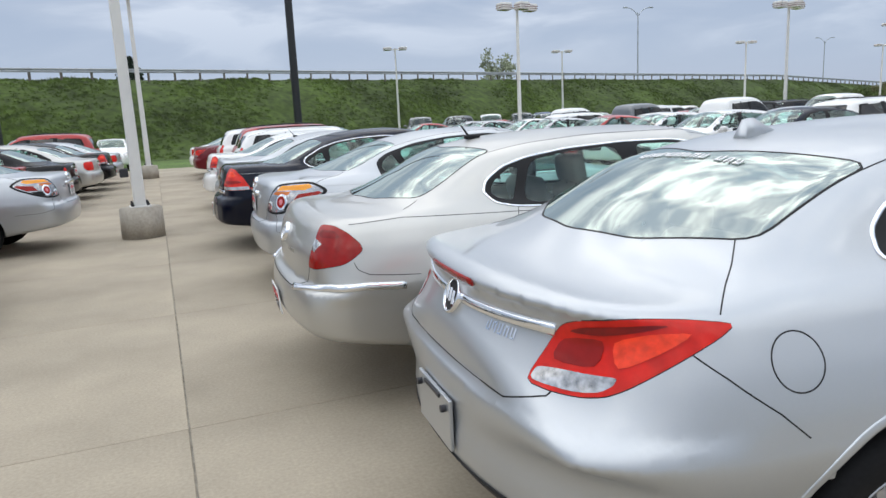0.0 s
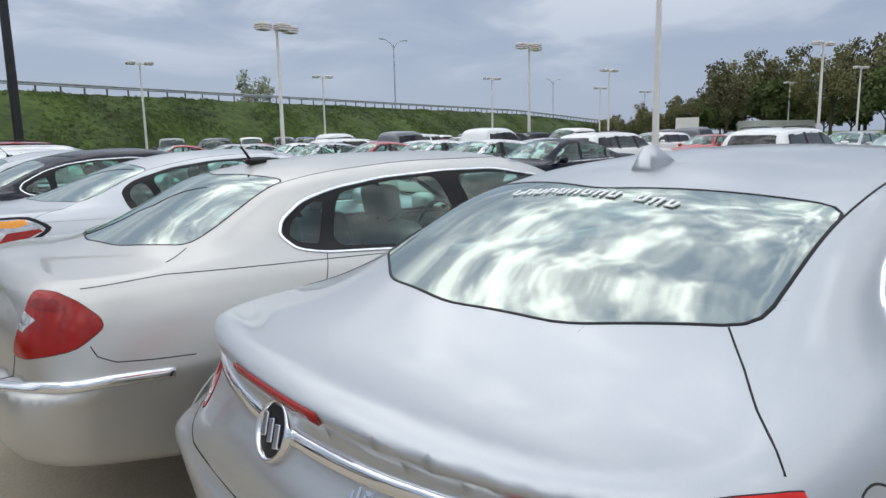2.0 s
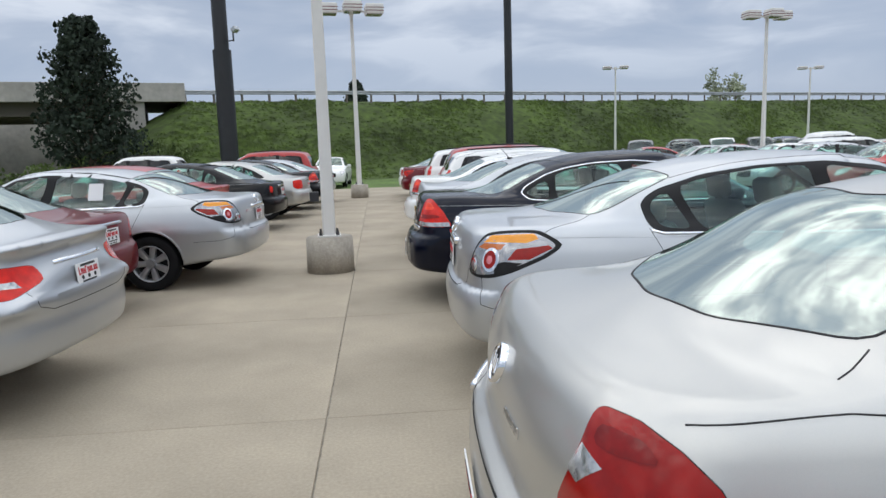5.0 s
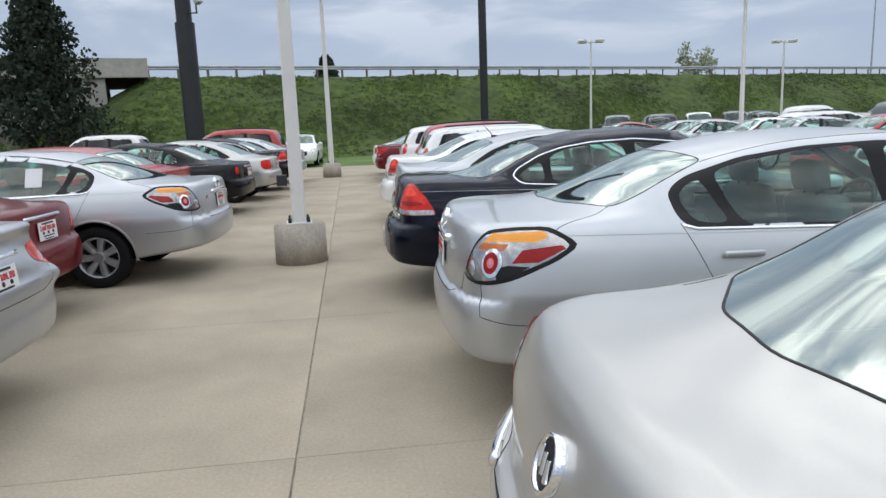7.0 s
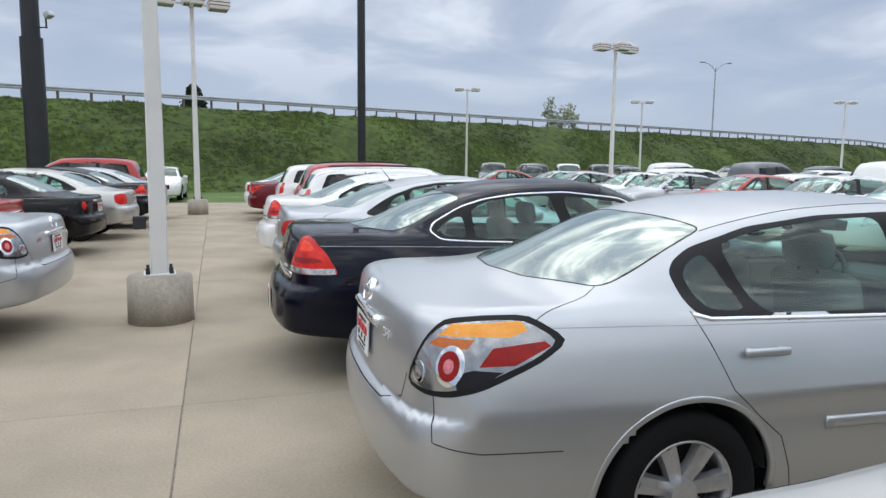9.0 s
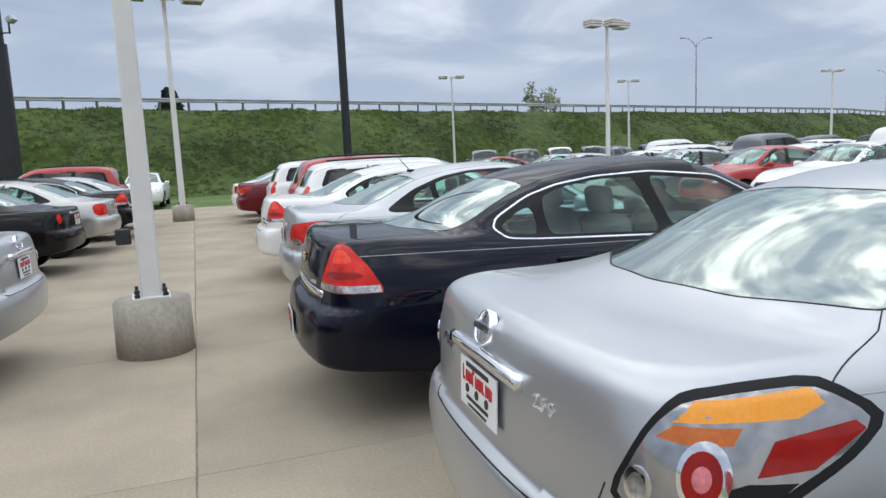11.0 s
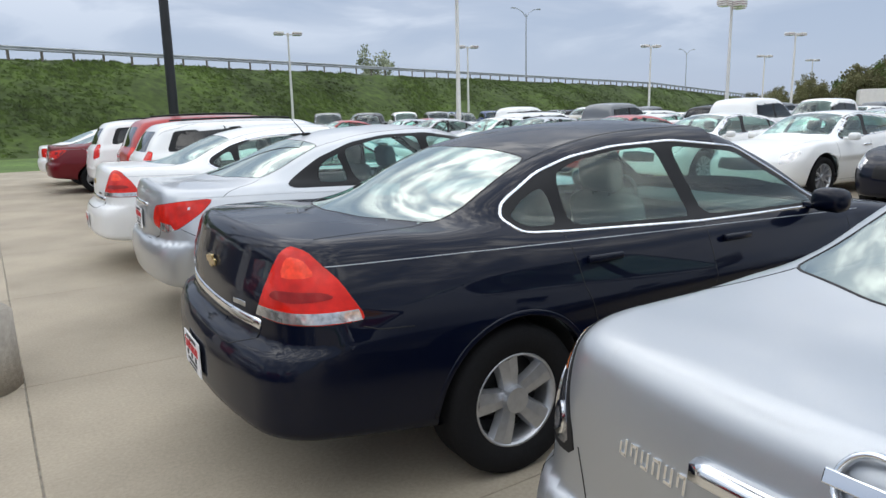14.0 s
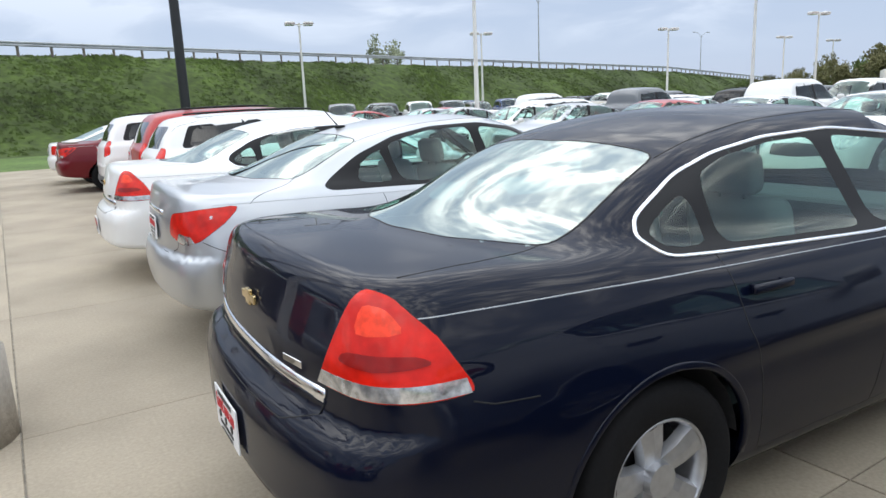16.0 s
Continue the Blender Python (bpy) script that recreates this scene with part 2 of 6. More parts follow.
def lathe(profile, n=40, closed=False, arc=None):
    """Rings of (radius, y) about the y axis."""
    verts, faces = [], []
    k = len(profile)
    for i in range(n):
        a = 2 * math.pi * i / n if arc is None else radians(arc[0] + (arc[1] - arc[0]) * i / (n - 1))
        for r, y in profile:
            verts.append((r * math.cos(a), y, r * math.sin(a)))
    for i in range(n if arc is None else n - 1):
        j = (i + 1) % n
        for q in range(k if closed else k - 1):
            w = (q + 1) % k
            faces.append((i * k + q, i * k + w, j * k + w, j * k + q))
    return verts, faces


# ---- cars: a smooth body from side, plan and section curves ----
def curve(pts, n=600, lo=None, hi=None):
    """A monotone cubic through the points, as a table."""
    x, y = np.array([p[0] for p in pts], float), np.array([p[1] for p in pts], float)
    h, d = np.diff(x), np.diff(y) / np.diff(x)
    s = np.zeros(len(x))
    s[0], s[-1] = d[0], d[-1]
    for i in range(1, len(x) - 1):
        if d[i - 1] * d[i] > 0:
            w1, w2 = 2 * h[i] + h[i - 1], h[i] + 2 * h[i - 1]
            s[i] = (w1 + w2) / (w1 / d[i - 1] + w2 / d[i])
    tx = np.linspace(x[0], x[-1], n)
    k = np.clip(np.searchsorted(x, tx) - 1, 0, len(x) - 2)
    t = (tx - x[k]) / h[k]
    ty = ((1 + 2 * t) * (1 - t) ** 2 * y[k] + t * (1 - t) ** 2 * h[k] * s[k] + t * t * (3 - 2 * t) * y[k + 1] + t * t * (t - 1) * h[k] * s[k + 1])

    def at(v):
        r = np.interp(v, tx, ty)
        return r + np.where(v < x[0], (v - x[0]) * s[0], 0) + np.where(v > x[-1], (v - x[-1]) * s[-1], 0)
    return at


def smax(a, b, k):
    h = np.clip(0.5 + 0.5 * (a - b) / k, 0, 1)
    return b + (a - b) * h + k * h * (1 - h)


def smin(a, b, k):
    return -smax(-a, -b, k)


def car_field(S):
    L, W = S["L"], S["W"]
    deck, roof = curve(S["deck"]), curve(S["roof"])
    side, tail, nose = curve(S["side"]), curve(S["tail"]), curve(S["nose"])
    tr, tf = S.get("taper", (0.93, 0.88))
    xm = S.get("xm", L * 0.52)
    gb, gt, zb, zt = S["cabin"]
    bow_r, bow_f = S.get("bow", (0.14, 0.30))
    wb = S.get("window_bow", (0.22, 0.30))
    k_top, k_join, k_corner = S.get("k", (0.07, 0.10, 0.16))
    crown, rcrown = S.get("crown", (0.03, 0.07))
    gtap = S.get("cabin_taper", (0.90, 0.94))
    gx0, gx1 = S["roof"][1][0], S["roof"][-2][0]

    def f(x, y, z):
        ay = np.abs(y)
        q = ay / W
        t = np.clip(1 - x / 1.2, 0, 1)
        u = np.clip(1 - (L - x) / 1.3, 0, 1)
        hw = W * side(z) * (1 - (1 - tr) * t ** 2) * (1 - (1 - tf) * u ** 2)
        a = ay - hw
        a = smax(a, tail(z) + bow_r * q ** 2.4 - x, k_corner)
        a = smax(a, x - nose(z) + bow_f * q ** 2.2, k_corner * 1.3)
        a = smax(a, (z - deck(x) + crown * q ** 2) * 0.97, k_top)
        a = smax(a, S.get("sill", 0.2) + S.get("tuck", 0.19) * t ** 0.7 + 0.05 * u - z, 0.05)
        xe = np.where(x < xm, x - wb[0] * q ** 2, x + wb[1] * q ** 2)
        R = roof(xe)
        sl = (roof(xe + 0.01) - R) / 0.01
        top = (z - R + rcrown * (ay / gt) ** 2) / np.sqrt(1 + sl * sl)
        v = np.clip((x - gx0) / (xm - gx0), 0, 1)
        w = np.clip((gx1 - x) / (gx1 - xm), 0, 1)
        g = gb + (gt - gb) * np.clip((z - zb) / (zt - zb), -0.6, 1.3)
        g = g * (gtap[0] + (1 - gtap[0]) * (1 - (1 - v) ** 2)) * (gtap[1] + (1 - gtap[1]) * (1 - (1 - w) ** 2))
        c = smax((ay - g) * 0.93, top, S.get("k_rail", 0.11))
        c = smax(c, 0.72 - z, 0.05)
        c = smax(c, gx0 - 0.25 - x, 0.05)
        c = smax(c, x - gx1 - 0.25, 0.05)
        return smin(a, c, k_join)
    return f


def surface_net(f, lo, hi, h):
    """A closed quad mesh of f = 0, its points pulled onto the surface."""
    ax = [np.arange(a, b + h, h) for a, b in zip(lo, hi)]
    X, Y, Z = np.meshgrid(*ax, indexing="ij")
    V = f(X, Y, Z)
    s = V < 0
    c = s[:-1, :-1, :-1].astype(np.int8)
    tot = np.zeros_like(c)
    for i in (0, 1):
        for j in (0, 1):
            for k in (0, 1):
                tot += s[i:s.shape[0] - 1 + i, j:s.shape[1] - 1 + j, k:s.shape[2] - 1 + k]
    live = (tot > 0) & (tot < 8)
    idx = -np.ones(live.shape, np.int64)
    ii = np.argwhere(live)
    idx[live] = np.arange(len(ii))
    P = np.stack([ax[d][ii[:, d]] + h / 2 for d in range(3)], 1)
    P = pull(f, P, 5, 0.6 * h)
    faces = []
    for d in range(3):
        e = [slice(None)] * 3
        e0, e1 = list(e), list(e)
        e0[d], e1[d] = slice(0, -1), slice(1, None)
        cross = s[tuple(e0)] != s[tuple(e1)]
        q = np.argwhere(cross)
        o1, o2 = (d + 1) % 3, (d + 2) % 3
        q = q[(q[:, o1] > 0) & (q[:, o2] > 0) & (q[:, o1] < live.shape[o1]) & (q[:, o2] < live.shape[o2])]
        if not len(q):
            continue
        corner = []
        for a, b in ((1, 1), (0, 1), (0, 0), (1, 0)):
            p = q.copy()
            p[:, o1] -= a
            p[:, o2] -= b
            corner.append(idx[p[:, 0], p[:, 1], p[:, 2]])
        F = np.stack(corner, 1)
        inside = s[q[:, 0], q[:, 1], q[:, 2]]
        F[~inside] = F[~inside][:, ::-1]
        faces.append(F)
    F = np.concatenate(faces)
    return P, F[(F >= 0).all(1)]


def grad(f, P, e=0.004):
    G = np.zeros_like(P)
    for d in range(3):
        a, b = P.copy(), P.copy()
        a[:, d] += e
        b[:, d] -= e
        G[:, d] = (f(*a.T) - f(*b.T)) / (2 * e)
    return G


def pull(f, P, n=4, limit=0.03, axis=None):
    P = P.copy()
    for _ in range(n):
        G = grad(f, P)
        v = f(*P.T)
        if axis == -1:
            G[:, 2] = 0
        elif axis is not None:
            A = np.zeros_like(G)
            A[:, axis] = G[:, axis]
            G = A
        step = -(v / np.maximum((G * G).sum(1), 0.05))[:, None] * G
        P += np.clip(step, -limit, limit)
    return P


def inside_poly(p, poly):
    x, y = p[:, 0], p[:, 1]
    r = np.zeros(len(p), bool)
    q = np.asarray(poly, float)
    for (x0, y0), (x1, y1) in zip(q, np.roll(q, -1, 0)):
        c = (y0 > y) != (y1 > y)
        with np.errstate(all="ignore"):
            r ^= c & (x < (x1 - x0) * (y - y0) / (y1 - y0 + 1e-12) + x0)
    return r


def nearest_on(p, poly):
    best, dist = p.copy(), np.full(len(p), 9.0)
    q = np.asarray(poly, float)
    for a, b in zip(q, np.roll(q, -1, 0)):
        d = b - a
        t = np.clip(((p - a) @ d) / (d @ d + 1e-12), 0, 1)
        c = a + t[:, None] * d
        e = np.hypot(*(p - c).T)
        w = e < dist
        best[w], dist[w] = c[w], e[w]
    return best, dist


def rounded(poly, n=5, r=0.3):
    """Rounds a polygon's corners (r: the share of each edge that is rounded away)."""
    q = [np.array(p, float) for p in poly]
    out = []
    for i, p in enumerate(q):
        a, b = q[i - 1], q[(i + 1) % len(q)]
        s, e = p + (a - p) * min(r, 0.06 / (np.hypot(*(a - p)) + 1e-6)), p + (b - p) * min(r, 0.06 / (np.hypot(*(b - p)) + 1e-6))
        for k in range(n):
            t = k / (n - 1)
            out.append((1 - t) ** 2 * s + 2 * t * (1 - t) * p + t * t * e)
    return np.array(out)


def circle(cx, cz, r, n=40):
    a = np.linspace(0, 2 * math.pi, n, endpoint=False)
    return np.stack([cx + r * np.cos(a), cz + r * np.sin(a)], 1)


def onto(f, kind, pts, W, sgn=-1):
    """Points of the body's skin: kind side (x, z), rear or front (y, z), top (x, y), quarter (d, z), with d the way round the rear corner."""
    pts = np.asarray(pts, float)
    n = len(pts)
    t0, t1 = np.zeros(n), np.zeros(n)
    make = {
        "side": lambda t: np.stack([pts[:, 0], sgn * (1.15 - t), pts[:, 1]], 1),
        "rear": lambda t: np.stack([-0.3 + t, pts[:, 0], pts[:, 1]], 1),
        "top": lambda t: np.stack([pts[:, 0], pts[:, 1], 2.1 - t], 1),
        "quarter": lambda t: np.stack([np.maximum(pts[:, 0], 0) - 0.45 + t, sgn * (W + np.minimum(-pts[:, 0], 0) * 0 + (np.maximum(pts[:, 0], 0) - 0.45 + t) * -1 + pts[:, 0] + 0.0), pts[:, 1]], 1),
    }[kind]
    step = np.full(n, -1.0)
    last = np.zeros(n)
    for t in np.arange(0, 1.5, 0.04):
        tt = np.full(n, t)
        v = f(*make(tt).T)
        hit = (v < 0) & (step < 0)
        step[hit] = t
    a, b = np.maximum(step - 0.04, 0), np.maximum(step, 0.001)
    for _ in range(14):
        mid = (a + b) / 2
        v = f(*make(mid).T)
        a, b = np.where(v > 0, mid, a), np.where(v > 0, b, mid)
    P = make((a + b) / 2)
    G = grad(f, P)
    return P, G / np.maximum(np.linalg.norm(G, axis=1), 1e-6)[:, None]


def resample(pts, step=0.03, closed=False):
    q = [np.array(p, float) for p in pts]
    if closed:
        q.append(q[0])
    out = []
    for a, b in zip(q, q[1:]):
        n = max(1, int(np.hypot(*(b - a)) / step))
        out += [a + (b - a) * k / n for k in range(n)]
    if not closed:
        out.append(q[-1])
    return np.array(out)


def ribbon(P, Nn, width, height, closed=False, sink=0.004):
    """A low rounded moulding laid along points of the skin."""
    n = len(P)
    T = np.roll(P, -1, 0) - np.roll(P, 1, 0)
    if not closed:
        T[0], T[-1] = P[1] - P[0], P[-1] - P[-2]
    B = np.cross(Nn, T)
    B /= np.maximum(np.linalg.norm(B, axis=1), 1e-6)[:, None]
    prof = [(-0.5, -sink), (-0.5, height * 0.5), (-0.3, height), (0.3, height), (0.5, height * 0.5), (0.5, -sink)]
    V = np.stack([P + B * (a * width) + Nn * b for a, b in prof], 1).reshape(-1, 3)
    k = len(prof)
    F = []
    for i in range(n if closed else n - 1):
        j = (i + 1) % n
        for q in range(k - 1):
            F.append((i * k + q, i * k + q + 1, j * k + q + 1, j * k + q))
    if not closed:
        F += [tuple(range(k))[::-1], tuple(range((n - 1) * k, n * k))]
    return V, F


def wheel_parts(kind, r, w=0.215):
    """Meshes of a tyre, a rim and its cap, about the y axis, with the face at -y."""
    rr = r * S_RIM.get(kind, 0.64)
    h = w / 2
    tv, tf = lathe([(rr * 0.98, -h * 0.8), (rr * 1.03, -h * 0.98), (r * 0.9, -h * 1.04), (r * 0.97, -h * 0.93), (r, -h * 0.7), (r * 0.992, -h * 0.32), (r, -h * 0.3),
                    (r, h * 0.3), (r * 0.992, h * 0.32), (r, h * 0.7), (r * 0.96, h * 0.95), (rr * 1.0, h * 0.9), (rr * 0.98, h * 0.5)], 44)
    tyre = mesh_of("tyre", tv, tf, RUBBER)
    bv, bf = lathe([(rr * 1.01, -h * 0.86), (rr * 0.99, -h * 0.95), (rr * 0.95, -h * 0.9), (rr * 0.90, -h * 0.5), (rr * 0.88, h * 0.9)], 44)
    bm = bmesh.new()
    me = mesh_of("rim", bv, bf, ALLOY)
    bm.from_mesh(me)
    n = {"five": 5, "ten": 10, "nine": 9, "seven": 7}[kind]
    for i in range(n):
        a = 2 * math.pi * i / n
        m = Matrix.Rotation(a, 4, "Y")
        wi, wo = {"five": (0.042, 0.062), "ten": (0.017, 0.021), "nine": (0.022, 0.032), "seven": (0.032, 0.044)}[kind]
        pts = [(r * 0.12, wi, -h * 0.62), (rr * 0.55, (wi + wo) / 2, -h * 0.78), (rr * 0.93, wo, -h * 0.84)]
        ring = []
        for x, b, y in pts:
            ring.append([bm.verts.new(m @ Vector(p)) for p in ((x, y + 0.035, -b), (x, y, -b * 0.8), (x, y - 0.006, 0), (x, y, b * 0.8), (x, y + 0.035, b))])
        for p, q in zip(ring, ring[1:]):
            for k in range(4):
                bm.faces.new((p[k], p[k + 1], q[k + 1], q[k]))
        bm.faces.new(ring[0])
    hv = tube(bm, r * 0.19, r * 0.17, 0, 0.05, 24, m=Matrix.Translation((0, -h * 0.48, 0)) @ Matrix.Rotation(radians(90), 4, "X"))
    for i in range(5):
        a = 2 * math.pi * (i + 0.5) / 5
        tube(bm, 0.010, 0.010, 0, 0.03, 6, m=Matrix.Translation((r * 0.14 * math.cos(a), -h * 0.66, r * 0.14 * math.sin(a))) @ Matrix.Rotation(radians(90), 4, "X"))
    bmesh.ops.recalc_face_normals(bm, faces=bm.faces)
    rim = bpy.data.meshes.new("rim")
    bm.to_mesh(rim)
    bm.free()
    rim.materials.append(ALLOY)
    dv, df = lathe([(0.001, h * 0.1), (rr * 0.95, h * 0.12)], 32)
    disc = mesh_of("brake_disc", dv, df, PLASTIC)
    cv, cf = lathe([(0.001, -h * 0.84), (r * 0.07, -h * 0.82), (r * 0.085, -h * 0.75), (r * 0.085, -h * 0.5)], 20)
    cap = mesh_of("hub_cap", cv, cf, CHROME)
    return tyre, rim, disc, cap


S_RIM = {"five": 0.625, "ten": 0.68, "nine": 0.66, "seven": 0.66}
WHEELS = {}


def add_wheel(parent, kind, r, x, y, turn, all_parts=True):
    key = (kind, round(r, 3))
    if key not in WHEELS:
        WHEELS[key] = wheel_parts(kind, r)
    tyre, rim, disc, cap = WHEELS[key]
    e = part_mesh("wheel", tyre, parent, "", pose(x, y, r, 0, turn, 0 if y < 0 else 180))
    e.name = "wheel"
    part_mesh("rim", rim, e, "silver alloy rim")
    if all_parts:
        part_mesh("brake_disc", disc, e)
        part_mesh("hub_cap", cap, e)


def seat_mesh():
    bm = bmesh.new()
    box(bm, 0, 0, 0.10, 0.50, 0.50, 0.17, 0.06)
    box(bm, 0, 0, 0, 0.15, 0.48, 0.60, 0.06, Matrix.Translation((-0.27, 0, 0.42)) @ Matrix.Rotation(radians(-14), 4, "Y"))
    box(bm, 0, 0, 0, 0.10, 0.27, 0.18, 0.04, Matrix.Translation((-0.37, 0, 0.81)) @ Matrix.Rotation(radians(-10), 4, "Y"))
    for s in (-0.06, 0.06):
        box(bm, -0.36, s, 0.72, 0.012, 0.012, 0.12)
    me = bpy.data.meshes.new("seat")
    bm.to_mesh(me)
    bm.free()
    me.polygons.foreach_set("use_smooth", [True] * len(me.polygons))
    return me


SEATS = {}


def plate(parent, x, y, z, tilt=0, yaw=0, m=None, dealer=True, w=0.31, h=0.155, full=True):
    """A dealer's advertising plate: white card, red band of plain bars and small marks."""
    M = m if m is not None else pose(x, y, z, 0, tilt, yaw)
    bm = bmesh.new()
    box(bm, 0, 0, 0, 0.006, w, h, 0.002)
    p = part("plate", bm, PLATEWHITE, parent, "white dealer plate with red and black print", m=M)
    if dealer and full:
        bm = bmesh.new()
        yy = -w * 0.42
        for k in range(9):
            ww, hh = w * 0.09, h * (0.24 if k not in (0, 3) else 0.32)
            zc = h * (0.15 + (0.03 if k in (0, 3) else 0))
            box(bm, -0.004, -yy - ww * 0.2, zc, 0.003, ww * 0.27, hh)
            box(bm, -0.004, -yy - ww * 0.45, zc + hh * (0.38 if k % 2 else -0.38), 0.003, ww * 0.5, hh * 0.22)
            if k % 3:
                box(bm, -0.004, -yy - ww * 0.72, zc, 0.003, ww * 0.24, hh * 0.9)
            yy += w * 0.093
        part("print", bm, PLATERED, p, "red lettering as bars")
        bm = bmesh.new()
        for k in range(3):
            tube(bm, h * 0.09, h * 0.09, 0, 0.003, 14, m=Matrix.Translation((-0.003, w * (0.28 - 0.27 * k), -h * 0.10)) @ Matrix.Rotation(radians(-90), 4, "Y"))
        box(bm, -0.004, 0, -h * 0.28, 0.003, w * 0.6, h * 0.07)
        box(bm, -0.004, 0, h * 0.40, 0.003, w * 0.62, h * 0.09)
        box(bm, -0.004, 0, -h * 0.42, 0.003, w * 0.5, h * 0.05)
        part("print", bm, INK, p, "small black marks and web address as bars")
    return p


def build_car(name, S, paintm, label, category="car", h=0.03, full=True):
    """A car at the origin, nose to +x, its rear bumper at x = 0, as an Empty with its panels, glass, lamps, wheels and seats as parts."""
    f = car_field(S)
    L, W = S["L"], S["W"]
    zmax = max(p[1] for p in S["roof"]) + 0.08
    P, F = surface_net(f, (-0.12, -W - 0.08, 0.08), (L + 0.12, W + 0.08, zmax), h)
    car = new(name)
    tagged(car, label, category)
    reg = np.zeros(len(F), int)
    names = ["body"]
    mats = [paintm]
    labels = [""]
    tests = []
    ay = lambda Q: np.abs(Q[:, 1])
    coords = {
        "side": lambda Q: Q[:, [0, 2]],
        "rear": lambda Q: Q[:, [1, 2]],
        "top": lambda Q: Q[:, [0, 1]],
        "quarter": lambda Q: np.stack([Q[:, 0] - (W - ay(Q)), Q[:, 2]], 1),
        "fquarter": lambda Q: np.stack([(L - Q[:, 0]) - (W - ay(Q)), Q[:, 2]], 1),
    }
    axis = {"side": 1, "rear": 0, "top": 2, "quarter": None, "fquarter": None}
    Nn = grad(f, P)
    Nn /= np.maximum(np.linalg.norm(Nn, axis=1), 1e-6)[:, None]

    def where(kind, Q, M):
        if kind == "side":
            return (ay(Q) > W * 0.5) & (np.abs(M[:, 1]) > 0.3)
        if kind == "rear":
            return (Q[:, 0] < 0.9) & (M[:, 0] < -0.15)
        if kind == "top":
            return (M[:, 2] > 0.2) & (Q[:, 2] > 0.7)
        if kind == "quarter":
            return (Q[:, 0] < 1.2) & (M[:, 2] < 0.85)
        return (Q[:, 0] > L - 1.3) & (M[:, 2] < 0.9)

    # pieces in the order of rank: a later one wins
    pieces = []
    ra, xr, xf, r = S["arch"], S["axles"][0], S["axles"][1], S["tyre"]
    for nm, kind, poly, ma, lb, sides in S["panels"](S):
        if not full and nm in ("rear_door", "front_door", "hood", "front_bumper", "rear_bumper", "trunk_lid", "lamp_bezel"):
            continue
        poly = np.asarray(poly, float)
        for sg in ((-1, 1) if sides else (0,)):
            pieces.append((nm, kind, poly, ma or paintm, lb, sg))
    for xa in (xr, xf):
        for sg in (-1, 1):
            pieces.append(("", "side", circle(xa, r + 0.005, ra), None, "", sg))
    for k, (nm, kind, poly, ma, lb, sg) in enumerate(pieces):
        if ma is paintm:
            continue
        Q = coords[kind](P)
        ok = where(kind, P, Nn)
        if sg:
            ok &= P[:, 1] * sg > 0
        ok &= ((Q > poly.min(0) - h) & (Q < poly.max(0) + h)).all(1)
        best, dist = Q.copy(), np.full(len(Q), 9.0)
        if ok.any():
            best[ok], dist[ok] = nearest_on(Q[ok], poly)
        mv = dist < 0.62 * h
        if mv.any():
            B = P[mv].copy()
            if kind in ("side", "rear", "top"):
                i, j = {"side": (0, 2), "rear": (1, 2), "top": (0, 1)}[kind]
                B[:, i], B[:, j] = best[mv, 0], best[mv, 1]
                B = pull(f, B, 9, 0.03, axis[kind])
            else:
                dd = best[mv, 0] - Q[mv, 0]
                T = np.stack([Nn[mv, 1] * -np.sign(B[:, 1]), np.abs(Nn[mv, 0]) * np.sign(B[:, 1]) * (1 if kind == "quarter" else 1)], 1)
                # slide round the corner by dd, and up to the line
                tx, ty = np.abs(Nn[mv, 1]), np.abs(Nn[mv, 0])
                s = dd / np.maximum(tx + ty, 0.3)
                B[:, 0] += s * tx * (1 if kind == "quarter" else -1)
                B[:, 1] += s * ty * np.sign(B[:, 1])
                B[:, 2] = best[mv, 1]
                B = pull(f, B, 3, 0.02)
            P[mv] = B
            g = grad(f, B)
            Nn[mv] = g / np.maximum(np.linalg.norm(g, axis=1), 1e-6)[:, None]
    C = P[F].mean(1)
    M = Nn[F].mean(1)
    for k, (nm, kind, poly, ma, lb, sg) in enumerate(pieces):
        w = where(kind, C, M) & inside_poly(coords[kind](C), poly)
        if sg:
            w &= C[:, 1] * sg > 0
        if not nm:
            w &= ay(C) > W * 0.6
        same = [q for q in range(k) if pieces[q][0] == nm and not sg and nm]
        reg[w] = (same[0] if same else k) + 1
    for k in range(len(pieces) + 1):
        nm, ma, lb = ("body", paintm, "") if k == 0 else (pieces[k - 1][0], pieces[k - 1][3], pieces[k - 1][4])
        if not nm:
            continue
        G = F[reg == k]
        if not len(G):
            continue
        u, inv = np.unique(G, return_inverse=True)
        me = mesh_of(nm, P[u], inv.reshape(G.shape), ma, Nn[u])
        part_mesh(nm, me, car, lb)

    # lamp lenses: thin shells standing proud of the skin
    rank = 0
